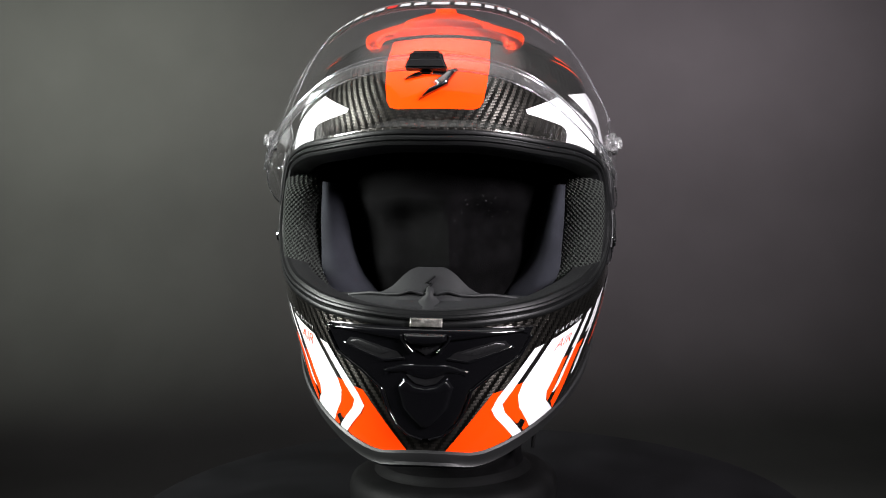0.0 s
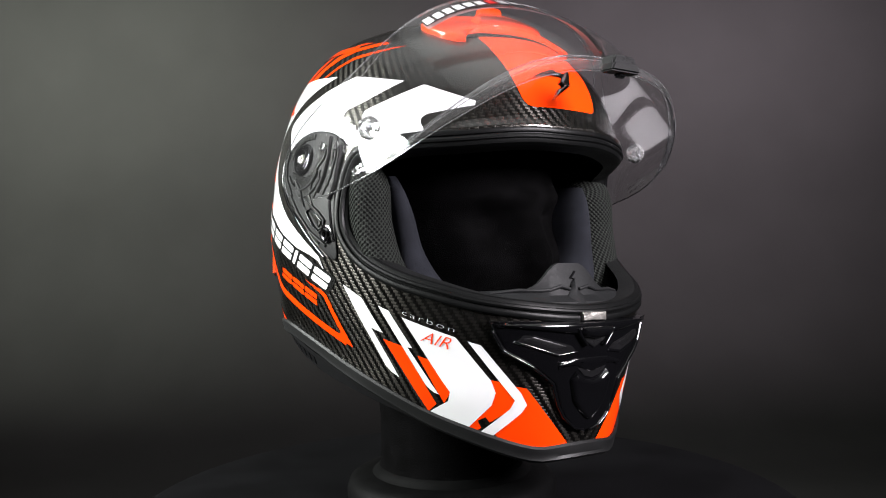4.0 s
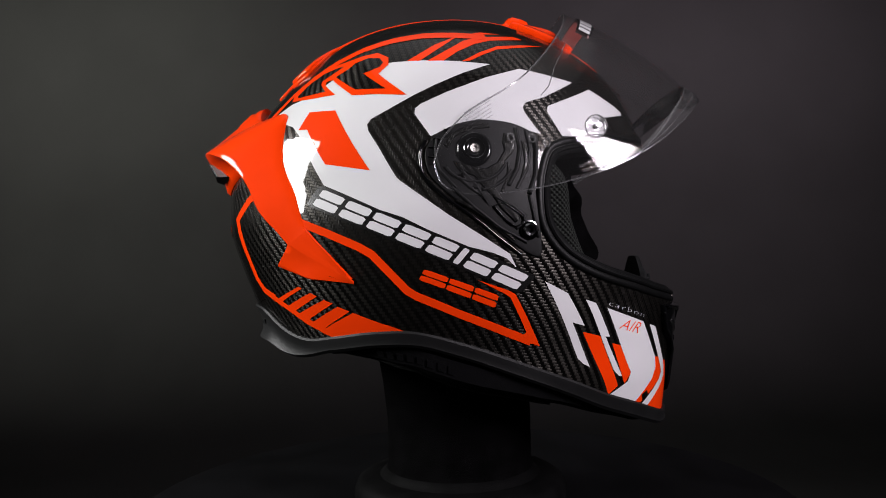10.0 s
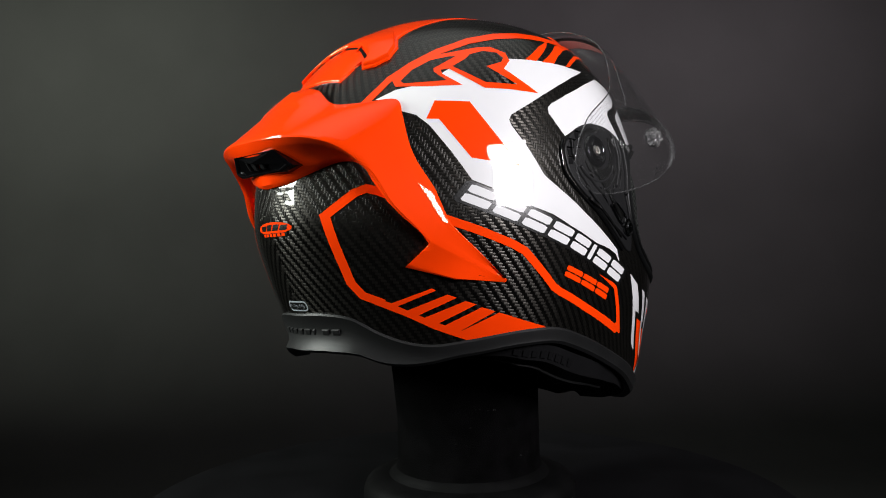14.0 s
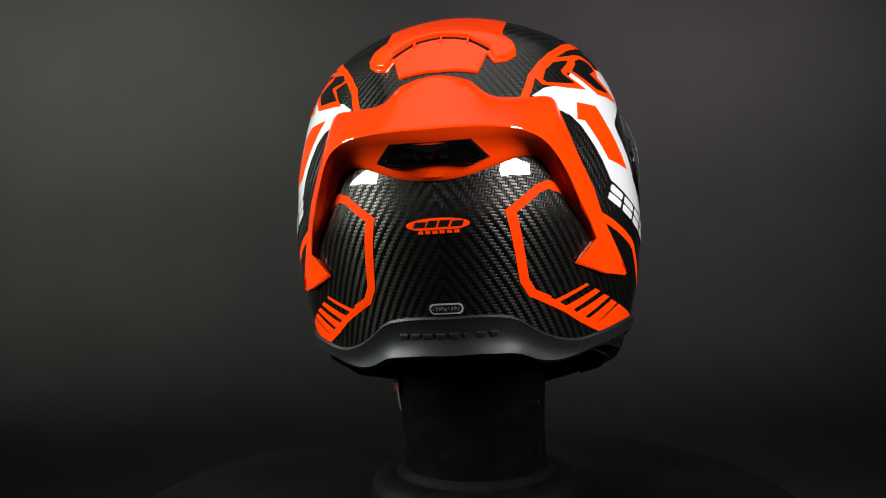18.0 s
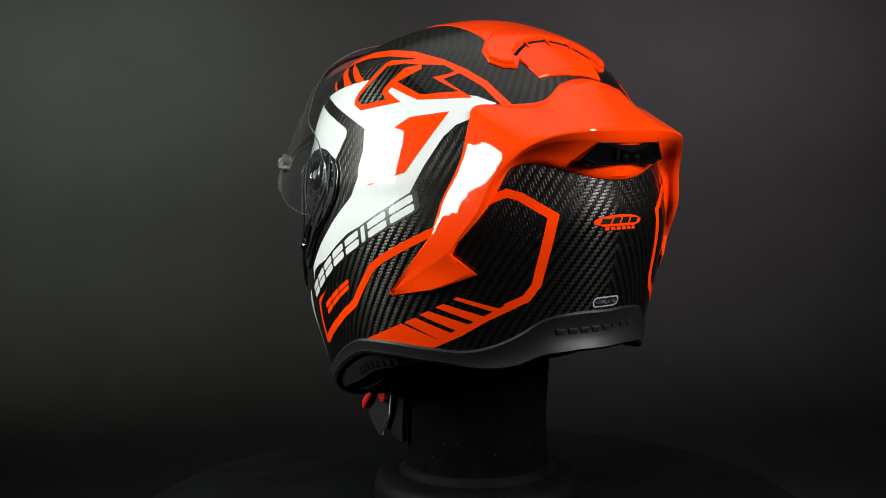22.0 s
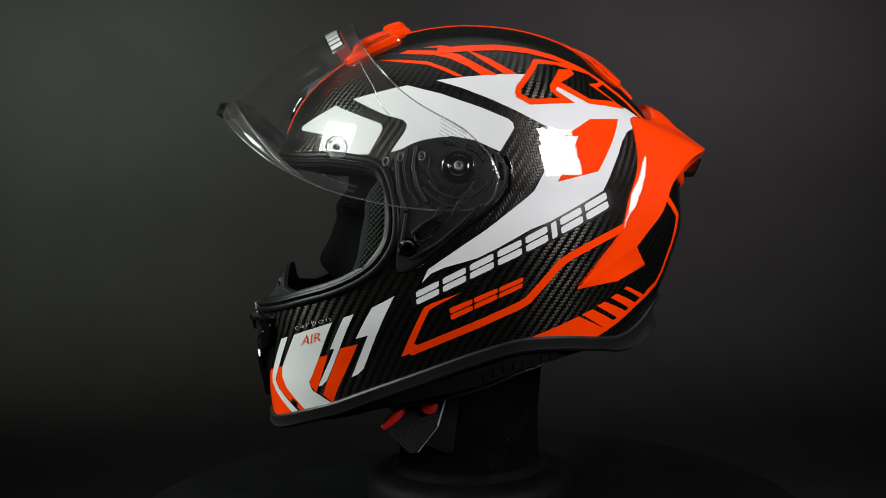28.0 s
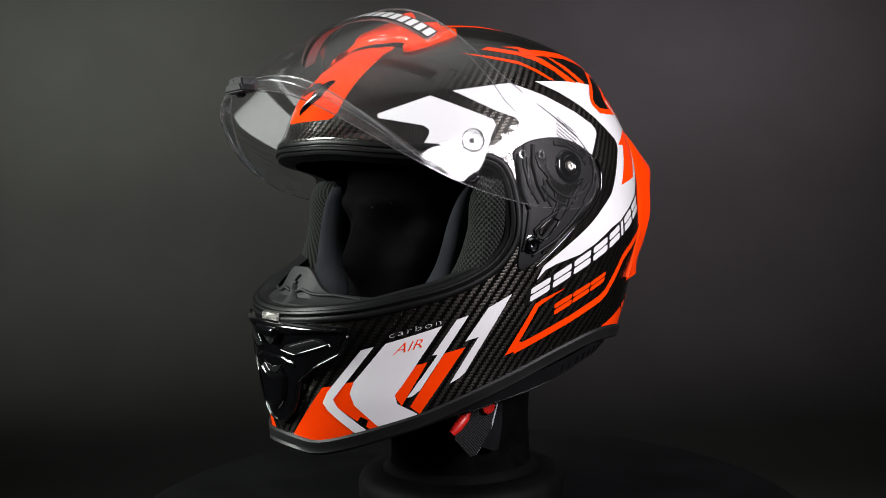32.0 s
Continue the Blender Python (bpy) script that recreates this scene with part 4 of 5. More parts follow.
    bead = [(98.6, 53.0), (100.0, 47.0), (100.2, 41.0), (99.2, 30.0), (93.8, 16.4), (86.0, 3.2), (78.0, -12.0), (72.0, -22.6)]
    line = smooth_line(np.arange(8.0), np.array([a for a, z in bead]), np.linspace(0, 7, 50)), smooth_line(np.arange(8.0), np.array([z for a, z in bead]), np.linspace(0, 7, 50))
    tube("edge_bead", skin(sign * line[0], line[1], 0.5)[0], 1.1, "gloss", base, "glossy bead along the rear edge", sides=10)


build_plate(-1)
build_plate(1)

# ---- chin vent ----
def both_sides(half):
    """A half outline that starts and ends on the middle, made whole."""
    return half + [(-a, z) for a, z in half[::-1] if abs(a) > 1e-6]


VENT = [(0, -61.2), (12, -61.2), (23.8, -61.2), (22.8, -66.5), (20.2, -79.5), (14.0, -89.8), (9.3, -101), (7.7, -115.5), (6.2, -123.5), (3.6, -131), (0, -133.6)]
vent = raised("chin_vent", both_sides(VENT), "gloss", 3.6, helmet, "glossy black vented chin piece", 1.6, cell=3.0)
raised("brow_bar", both_sides([(0, -61.8), (23.0, -61.8), (22.4, -63.4), (13, -66.6), (4.8, -69.6), (0, -69.8)]), "gloss", 6.4, vent, "glossy black upper lip", 2.6, cell=2.5, sink=-3.3)
raised("scoop_floor", both_sides([(0, -68), (4.0, -68), (3.2, -73.6), (0, -79.0)]), "satin", 4.6, vent, "satin black air intake", 1.0, cell=2.0, sink=-3.3)
raised("scoop_hood", both_sides([(0, -64.0), (4.6, -64.0), (4.6, -69.0), (3.2, -71.6), (0, -72.8)]), "gloss", 9.6, vent, "glossy black air scoop", 3.6, cell=2.0, sink=-3.3)
for s in (1, -1):
    side = (lambda q: q) if s > 0 else mirrored
    raised("scoop_wall", side(ribbon([(4.9, -65.0), (4.4, -69.4), (2.4, -77.0)], 2.6)), "gloss", 7.6, vent, "", 1.25, cell=2.0, sink=-3.3)
    # raised dark patch in place of a recess, for the inlet's shade
    raised("slot_shade", side([(4.4, -80.6), (9.2, -82.2), (18.0, -73.4), (16.6, -69.4), (14.1, -69.5), (5.8, -76.6)]), "lining", 3.9, vent, "dark patch standing for shade in the side inlet", 0.3, cell=2.5)
    raised("slot_vane", side([(6.6, -77.0), (14.4, -70.2), (16.4, -71.2), (16.8, -73.0), (9.4, -79.6)]), "satin", 4.1, vent, "glossy black vane in the inlet", 1.8, cell=2.0, sink=-3.6)
    raised("slot_lip", side(ribbon([(4.2, -80.8), (8.8, -82.8), (18.4, -73.2)], 2.2)), "gloss", 4.5, vent, "", 1.05, cell=2.0, sink=-3.3)
raised("lower_scoop", both_sides([(0, -98.9), (2.2, -97.8), (4.4, -93.0), (5.8, -99), (4.6, -113), (2.7, -120), (0.8, -125), (0, -125.5)]), "gloss", 6.6, vent, "glossy black lower air scoop", 3.0, cell=2.0, sink=-3.3)
# dark patch on the plate paints the shade inside the lower intake
raised("scoop_mouth_shade", both_sides([(0, -92.0), (4.3, -91.0), (2.2, -96.8), (0, -98.4)]), "lining", 4.0, vent, "dark patch standing for shade in the lower intake", 0.3, cell=2.0)
raised("lower_hood", both_sides([(0, -84.4), (4.6, -84.6), (9.0, -88.4), (8.8, -90.6), (4.2, -90.0), (2.4, -93.2), (0, -94.4)]), "gloss", 4.9, vent, "", 3.4, cell=2.0, sink=-3.3)
for s in (1, -1):
    rim = [(22.9, -66.5), (20.3, -79.5), (14.2, -89.6), (9.5, -100.8), (7.9, -115.3), (6.4, -123.2), (3.6, -130.4), (0.6, -133.0)]
    raised("vent_rim", [(s * a, z) for a, z in ribbon(rim, 1.8)][::s], "gloss", 4.5, vent, "", 0.85, cell=2.5, sink=-3.0)
raised("latch_plate", [(-3.4, -55.6), (3.4, -55.6), (3.4, -61.4), (-3.4, -61.4)], "steel", 4.4, helmet, "brushed steel visor latch plate", 0.6)

# ---- crown vents ----
SPINE = [(34, 112), (40, 98), (41, 84), (42, 66), (40, 40), (36, 0), (32, -40), (31, -70), (35, -86), (34, -96), (32, -106)]
spine = SPINE + [(-x, y) for x, y in SPINE[::-1]]
raised("crown_panel", spine, "orange", 0.5, helmet, "fluorescent orange crown panel", 0.6, top=True)
FRONT = [(56, -41), (58.5, -55), (56, -71), (51, -80.5), (45, -84), (42, -75.5), (31, -76.5), (20, -81), (0, -83.5)]
FRONT_TOP = [(0, -34), (8, -38), (14, -46), (33, -38), (34, -49), (45, -47)]
wing = FRONT + [(-x, y) for x, y in FRONT[-2::-1]] + [(-x, y) for x, y in FRONT_TOP[::-1]] + FRONT_TOP[1:]
front_vent = raised("crown_vent", rounded(wing, 1, 0.12), "orange", 4.8, helmet, "fluorescent orange winged crown vent", 2.6, top=True, cell=2.5)
ridge = [(0, -34), (6, -36.5), (9, -45), (20, -56), (30, -64), (29, -74.5), (18, -80), (0, -82)]
raised("vent_slider", ridge + [(-x, y) for x, y in ridge[-2:0:-1]], "orange", 8.6, front_vent, "orange vent slider", 7.0, top=True, cell=2.0)
raised("slider_grip", [(7, -40), (8.5, -48), (6, -56), (-6, -56), (-8.5, -48), (-7, -40), (0, -37)], "orange", 12.5, front_vent, "raised grip of the vent slider", 4.0, top=True, cell=2.0)
gap = [(42, -77), (31, -78), (20, -82.5), (0, -85), (-20, -82.5), (-31, -78), (-42, -77), (-43, -80), (-22, -87.5), (0, -90), (22, -87.5), (43, -80)]
# flat dark sheet laid on the panel for the shade under the wing
raised("vent_gap_shade", gap, "lining", 1.0, front_vent, "dark sheet standing for shade in the air gap", 0.4, top=True)
REAR = [(0, 139), (26, 137), (31, 122), (36, 126), (44, 121), (50, 113), (49, 104), (41, 97), (40, 84), (28, 78), (0, 76)]
rear_vent = raised("exhaust_vent", REAR + [(-x, y) for x, y in REAR[-2:0:-1]], "orange", 1.6, helmet, "fluorescent orange rear exhaust vent", 1.0, top=True, cell=3.0, rise=(70, 96))
mouth = [(0, 109.6), (18, 111), (33, 117.5), (31.5, 119.5), (17, 113), (0, 111.6)]
# no opening is cut: a dark strip paints the mouth's shade
raised("vent_mouth_shade", mouth + [(-x, y) for x, y in mouth[-2:0:-1]], "lining", 2.0, rear_vent, "dark strip standing for the vent mouth's shade", 0.4, top=True)
for x in (-18, 0, 18):
    raised("vent_web", [(x - 0.8, 109), (x + 0.8, 109), (x + 0.8, 116), (x - 0.8, 116)], "orange", 2.8, rear_vent, "", 0.3, top=True)
hood = [(0, 84), (26, 87), (38, 97), (47, 104), (49.5, 112), (44, 119.5), (36.5, 124.5), (33, 117), (18, 110.5), (0, 109)]
raised("vent_hood", hood + [(-x, y) for x, y in hood[-2:0:-1]], "orange", 4.0, rear_vent, "", 1.3, top=True, cell=2.5, rise=(82, 106))


# ---- rear spoiler ----
def build_spoiler():
    front = [(0, 146, 95), (19, 147, 91), (34, 149, 82), (55, 140, 80.5), (71.5, 126.5, 81), (77.5, 126.5, 69), (86, 126, 45), (96, 117, 20), (101.5, 111, -1), (102.5, 109.5, -3), (109, 95, -19), (115.5, 80, -36.5)]
    ridge = [(0, 197, 59), (19, 196, 59), (36, 192, 58.5), (54, 184, 56), (68, 171, 49), (79, 156, 33), (87, 146, 12), (93, 133, -3), (96, 125, -12), (96.3, 124.3, -12.7), (105.5, 104, -25), (116.8, 78.6, -38.3)]
    foot = [(0, 181, 29.5), (19, 177.5, 31.5), (36, 170.5, 36.8), (52, 160, 42), (63, 149, 39), (71, 146, 26), (80, 137, 8), (90, 127, -5), (93, 123, -13.5), (81.5, 134, -27), (101.5, 110, -36.5), (115, 79, -39.8)]

    def fine(line, n=5):
        v = [Vector(p) for p in line]
        v = [Vector((-v[1].x, v[1].y, v[1].z))] + v + [v[-1] * 2 - v[-2]]
        out = []
        for i in range(1, len(v) - 2):
            p0, p1, p2, p3 = v[i - 1:i + 3]
            for k in range(n):
                t = k / n
                out.append(p1.lerp(p2, t) if i > 7 else 0.5 * (2 * p1 + (p2 - p0) * t + (2 * p0 - 5 * p1 + 4 * p2 - p3) * t * t + (3 * p1 - p0 - 3 * p2 + p3) * t**3))
        return out + [v[-2]]

    secs = []
    for i, (f, r, b) in enumerate(zip(fine(front), fine(ridge), fine(foot))):
        up = Vector((f.x, f.y - 20, f.z)).normalized()
        d = r - f
        ahead, drop = d.normalized(), (b - r).normalized()
        wing = min(max((36 - i) / 4, 0), 1)  # 1 along the wing and arms, 0 on the flat-faced fins
        hump = min(max((36 - abs(f.x)) / 14, 0), 1)  # raised middle
        lift = up * min(1.6, d.length * 0.05)
        deep, tall = (b - r).length, (r - f).length
        hollow = min(1.2, 0.05 * tall) * wing
        lip = min(6.0, 0.3 * deep)
        secs.append([f - up * 2, f + up * (0.8 + 3.8 * hump), f.lerp(r, 0.05) + up * (1.7 + 4.2 * hump), f.lerp(r, 0.3) + lift * 1.3 + up * 2.4 * hump, f.lerp(r, 0.6) + lift + up * 1.0 * hump, f.lerp(r, 0.9) + lift * 0.5,
                     f.lerp(r, 0.975) + lift * 0.25, r + drop * 0.7, r + drop * lip + ahead * 0.6 * wing, r + drop * (lip + 2.0) + ahead * 0.2 * wing, r.lerp(b, 0.55) - ahead * hollow,
                     r.lerp(b, 0.82) - ahead * hollow * 0.35, r.lerp(b, 0.93) + ahead * 0.8 * wing, b - up * 1])
    whole = [[Vector((-p.x, p.y, p.z)) for p in s] for s in secs[:0:-1]] + secs
    spoiler = loft("spoiler", whole, "orange", helmet, "fluorescent orange rear spoiler with side arms")
    hexa = [(-32, 41.5), (-23, 51.3), (23, 51.3), (32, 41.5), (24, 38.3), (-24, 38.3)]

    def ring(k, out):
        return [(x * k, 190.5 - (x * k)**2 / 190 + (z - 45) * 0.45 + out, 45 + (z - 45) * k) for x, z in hexa]

    loft("exhaust_duct", [ring(*q) for q in ((1.08, -8), (1.08, 0.9), (1.04, 1.9), (0.97, 2.1), (0.91, 1.5), (0.88, 0.3), (0.02, 0.2))], "gloss", spoiler, "glossy black exhaust duct", closed=True)
    steps = ((0.09, -0.8, 5.4), (0.13, 2.6, 5.2), (0.33, 1.7, 3.9), (0.52, -0.6, 2.6))
    boss = []
    for x, k in ((-27, 0.0), (-22, 1.0), (0, 1.15), (22, 1.0), (27, 0.0)):
        f, r = Vector((x, 147.5, 91.5)), Vector((x, 195.5, 59))
        f.z, f.y = 95 - abs(x) * 0.27, 146 + abs(x) * 0.06
        up = Vector((0, f.y - 20, f.z)).normalized()
        boss.append([f.lerp(r, d) + up * (base_h * min(1, (38 - abs(x)) / 14) + (h if k else -1.2) * max(k, 0.4)) for d, h, base_h in steps])
    loft("spoiler_boss", boss, "orange", spoiler, "raised boss on the spoiler's middle")
    for x in (-7, 2, 9):
        bm = bmesh.new()
        bmesh.ops.create_cube(bm, size=1)
        for q in bm.verts:
            q.co = (x + q.co.x * (5 if x < 9 else 2.5) + q.co.z * 2, 189.6 + q.co.z * 3.1 + q.co.y * 2, 44.5 + q.co.z * 7)
        bmesh.ops.bevel(bm, geom=bm.edges[:], offset=0.5, segments=2, affect="EDGES")
        part("duct_bar", bm, "satin", spoiler, "satin black bar in the duct")


build_spoiler()

# ---- brow emblem ----
for blade in ([(-10.9, 96.8), (-7.5, 101), (-2.5, 104.8), (-2, 102.5), (3.5, 101.5), (0.5, 100), (-5, 99.8)], [(4.6, 105.3), (1.5, 103), (-2.4, 94.5), (-1.5, 92.5), (-3.6, 90), (-6.2, 81.6), (1.5, 92.8), (2.0, 96)]):
    raised("emblem", [(a + 2.0, z + 2.0) for a, z in blade], "chrome", 3.6, helmet, "dark chrome blade-shaped emblem", 2.2, cell=1.5)


# ---- inside ----
def upright(name, levels, mat, label, sign):
    """A cushion that stands beside the face: rows of height, outer x, inner x, front y and back y in mm."""
    heights = np.array([r[0] for r in levels], float)
    zs = np.linspace(heights[0], heights[-1], 22)
    cols = [smooth_line(heights, np.array([r[k] for r in levels], float), zs) for k in range(1, 5)]
    secs = []
    for i, z in enumerate(zs):
        out, inn, fore, aft = [c[i] for c in cols]
        e = min(i, 21 - i) / 3.0
        pull = 6 * max(0, 1 - e)**2
        w = (out - inn) / 2
        ring = [(out, aft), (out, (fore + aft) / 2), (out, fore + 10)]
        ring += [(out - 2 * w * k, fore + 10 - (10 - pull) * math.sin(math.pi * k)**0.6 + 6 * k) for k in (0.06, 0.18, 0.35, 0.5, 0.65, 0.82, 0.94)]
        ring += [(inn, fore + 20), (inn, (fore + aft) / 2), (inn, aft)]
        secs.append([(sign * x, y, z) for x, y in ring])
    ob = loft(name, secs, mat, helmet, label, closed=True, caps=True)
    layer = ob.data.uv_layers.new(name="cloth")
    place = {}
    for sec in secs:
        run = 0.0
        for k, p in enumerate(sec):
            run += math.dist(p[:2], sec[k - 1][:2]) if k else 0.0
            place[tuple(round(c, 1) for c in p)] = (run * 0.001, p[2] * 0.001)
    for loop in ob.data.loops:
        p = ob.data.vertices[loop.vertex_index].co * 1000
        layer.data[loop.index].uv = place.get(tuple(round(c, 1) for c in p), (p.y * 0.001, p.z * 0.001))
    return ob


for s in (-1, 1):
    upright("cheek_pad", ((-80, 80, 46, -112, 40), (-62, 93, 58, -104, 40), (-48, 102, 70, -96, 40), (-30, 113, 81, -84, 40), (0, 119, 86, -72, 40), (30, 119, 88, -68, 40), (44, 118, 92, -60, 40)), "net", "black mesh-covered cheek pad", s)
    upright("cheek_cushion", ((-80, 84, 40, -92, 30), (-60, 86, 42, -90, 30), (-48, 88, 45, -88, 30), (-36, 88, 56, -84, 30), (-20, 88, 66, -80, 30), (8, 90, 73, -74, 30), (34, 91, 81, -66, 30)), "cloth", "dark blue-grey jersey cheek cushion", s)


def build_lining():
    secs = []
    for k in range(73):
        a = -180 + k * 5
        e = abs(a)
        base = 56 if e < 64 else -40
        zs = [base + (150 - base) * j / 12 for j in range(13)]
        p, n = skin([a] * 13, zs, [-14, -24] + [-30] * 11)
        secs.append([tuple(q) for q in p] + [(0, 5, 136)])
    loft("comfort_liner", secs, "lining", helmet, "black fabric comfort liner")
    lower = []
    for k in range(49):
        a = -42 + k * 1.75
        zs = [-64, -74, -95, -120]
        p, n = skin([a] * 4, zs, [-14, -19, -18, -14])
        lower.append([tuple(q) for q in p])
    loft("chin_padding", lower, "lining", helmet, "black padding inside the chin bar")


build_lining()


def build_deflector():
    """Breath guard that stands on the inner lip of the chin bar."""
    secs = []
    for k in range(41):
        a = -34 + 68 * k / 40
        hump = float(np.interp(abs(a), (0, 4.2, 7.6, 9.4, 13), (1, 1, 0.62, 0.3, 0)))
        shoulder = float(np.interp(abs(a), (0, 14, 29, 33), (1, 1, 0.7, 0)))
        p, n = skin([a], [-52.0], -7)
        base = Vector(p[0])
        inn = -Vector((n[0][0], n[0][1], 0)).normalized()
        h = 1 + 9 * shoulder + 17 * hump
        secs.append([base + Vector((0, 0, -6)), base + inn * 1 + Vector((0, 0, 2)), base + inn * 8 + Vector((0, 0, 4 + 2 * shoulder)), base + inn * (12 + 3 * hump) + Vector((0, 0, h)),
                     base + inn * (15 + 3 * hump) + Vector((0, 0, h)), base + inn * 17 + Vector((0, 0, -4))])
    guard = loft("breath_guard", secs, "soft", helmet, "dark grey rubber breath guard")
    face = [(x, -145.2 + 0.33 * dz, -35.5 + dz) for x, dz in ((3.2, 5), (-1.8, 0.6), (1.6, 0.2), (-3.0, -5))]
    tube("guard_mark", face, 0.8, "lining", guard, "black zigzag mark", sides=6)
    loft("keel", [[(-w, y + 1.5, z), (-w * 0.35, y - 1.6, z), (w * 0.35, y - 1.6, z), (w, y + 1.5, z)] for w, y, z in ((7.5, -155.6, -52), (7.0, -150.6, -46.5), (3.2, -148.2, -42.5), (2.6, -147.4, -38.5), (0.3, -146.0, -36.5))], "soft", guard)
    for side in (-1, 1):
        tube("guard_rib", [(side * x, y, z) for x, y, z in ((4, -147.5, -42), (12, -147.5, -40), (20, -145.5, -42.5), (27, -143.5, -43), (40, -138, -42.6), (56, -128, -45))], 1.2, "soft", guard, "", sides=8)
        for a in (9, 11.6, 14.2, 16.8):
            p, n = skin([side * a], [-52.6], -5.0)
            # dark stud put on the surface for the shade in a slot
            turned("guard_slot_shade", ((0, 1.6), (2.2, 1.5), (2.6, 0.4), (2.6, -2)), p[0], n[0], "lining", guard, "dark stud standing for a shaded slot at the guard's foot", 6)
    return guard


build_deflector()


def build_strap():
    """Chin strap end with its red tab and snap, hanging on the left."""
    def band(name, line, wide, thick, mat, label):
        secs = []
        for p, d in line:
            p, d = Vector(p), Vector(d).normalized()
            t = Vector((1, 0, 0.15)).normalized() * thick
            secs.append([p - d * wide / 2 - t, p + d * wide / 2 - t, p + d * wide / 2 + t, p - d * wide / 2 + t])
        return loft(name, secs, mat, helmet, label, closed=True, caps=True)
    def flap(name, outline, x, thick, mat, label, sag=0.0):
        """A flat strap end cut to an outline of (y, z), bent a little."""
        bm = bmesh.new()
        face = bm.faces.new([bm.verts.new((x, y, z)) for y, z in outline])
        bmesh.ops.triangulate(bm, faces=[face])
        for k in range(-175, -100, 6):
            bmesh.ops.bisect_plane(bm, geom=bm.verts[:] + bm.edges[:] + bm.faces[:], dist=0.001, plane_co=(0, 0, k), plane_no=(0, 0, 1))
        more = bmesh.ops.extrude_face_region(bm, geom=bm.faces[:])
        for v in more["geom"]:
            if isinstance(v, bmesh.types.BMVert):
                v.co.x += thick
        for v in bm.verts:
            v.co.x += sag * math.sin((v.co.z + 100) * 0.09)
        bmesh.ops.recalc_face_normals(bm, faces=bm.faces[:])
        return part(name, bm, mat, helmet, label)
    strap = flap("chin_strap", [(-50, -104), (-9, -104), (-12.8, -122.6), (-20.8, -145.7), (-36.5, -165), (-42, -165.5), (-57.5, -150), (-47, -131)], 69, 2.2, "webbing", "black woven chin strap", 1.5)
    band("strap_binding", [((72.0, -13.0, -121), (0, 1, 0.1)), ((71.6, -20.6, -145), (0, 0.9, -0.4)), ((71.0, -36, -164.4), (0, 0.7, -0.7))], 1.4, 0.7, "silver", "pale edge binding of the strap")
    flap("strap_cover", [(-20, -104), (-1, -104), (-3.2, -120), (-6.6, -147), (-9.4, -166), (-14, -167), (-36, -158), (-40, -130)], 63, 4.0, "lining", "dark padded strap cover", 1.0)
    tube("strap_tab", [(73.5, -46, -131), (74.5, -50, -134.6), (74.5, -56, -139.8), (73.5, -61.5, -144.6)], lambda u: 3.8 - 1.2 * abs(2 * u - 1)**3, "red", helmet, "red release tab", sides=12)
    tube("strap_buckle", [(70, -44, -122), (71.5, -50, -126), (72, -56, -128), (70, -60, -127)], 2.6, "red", helmet, "red buckle lever", sides=10)
    tube("strap_ring", [(72 + 0.4 * math.sin(k), -50 + 5.0 * math.cos(k), -130 + 4.2 * math.sin(k)) for k in np.arange(16) * math.pi / 8], 0.9, "steel", helmet, "small steel strap ring", ring=True, sides=6)
    turned("strap_snap", ((0, 2.6), (5.0, 2.3), (6.4, 1.2), (6.6, -2.5), (0, -2.5)), (73.6, -26.7, -128.8), (1, 0, 0.1), "red", helmet, "red snap button", 24)
    return strap


build_strap()


# ---- display head, turntable, studio ----
def build_head():
    """Black flocked display head on a round foot, one plain mesh."""
    rough = ((-193, 61, 61, 0), (-190, 58.5, 59, 0), (-184, 56.5, 57, 0), (-150, 56, 57, 0), (-120, 57, 58, 2), (-95, 60, 68, -4),
             (-75, 62, 82, -8), (-50, 66, 90, -8), (-25, 70, 93, -5), (0, 73, 96, 0), (25, 76, 98, 4), (50, 77, 99, 6), (75, 72, 94, 8), (95, 60, 80, 8), (110, 40, 56, 8), (118, 14, 20, 8))
    heights = np.array([r[0] for r in rough], float)
    levels = sorted({*heights, *np.arange(-85.0, 62.0, 4.5)})
    levels = [(z, *[float(np.interp(z, heights, [r[k] for r in rough])) for k in (1, 2, 3)]) for z in levels]
    secs = []
    for k in range(96):
        t = 2 * math.pi * k / 96
        x0, y0 = math.sin(t), -math.cos(t)
        face = max(0, -y0)
        line = []
        for z, rx, ry, dy in levels:
            bump = 0.0
            if -80 < z < 60 and face > 0.3:
                nose = math.exp(-(x0 / 0.15)**2)
                bump = nose * 20 * math.exp(-((z + 22) / 18)**2) + nose * 6 * math.exp(-((z + 60) / 8)**2)
                bump += nose * 8 * math.exp(-((z - 4) / 14)**2)
                bump -= 15 * math.exp(-((abs(x0) - 0.40) / 0.17)**2) * math.exp(-((z - 3) / 11)**2)
                bump += 5 * math.exp(-((abs(x0) - 0.42) / 0.12)**2) * math.exp(-((z - 2) / 6)**2)
                bump += 8 * math.exp(-((z - 22) / 9)**2) * face
                bump += 5 * math.exp(-((abs(x0) - 0.62) / 0.16)**2) * math.exp(-((z + 22) / 14)**2)
            line.append((x0 * rx - 9.5, y0 * ry + dy + 5 - bump, z))
        line.append((-9.5, 13, 119))
        secs.append([(-9.5, 5, -193)] + line)
    ob = loft("mannequin", secs, "flock", None, ring=True)
    return tagged(ob, "black flocked mannequin head standing on a round plinth", "mannequin")


head = build_head()

base = tagged(new("plinth"), "dusty round black plinth on the turntable", "plinth")
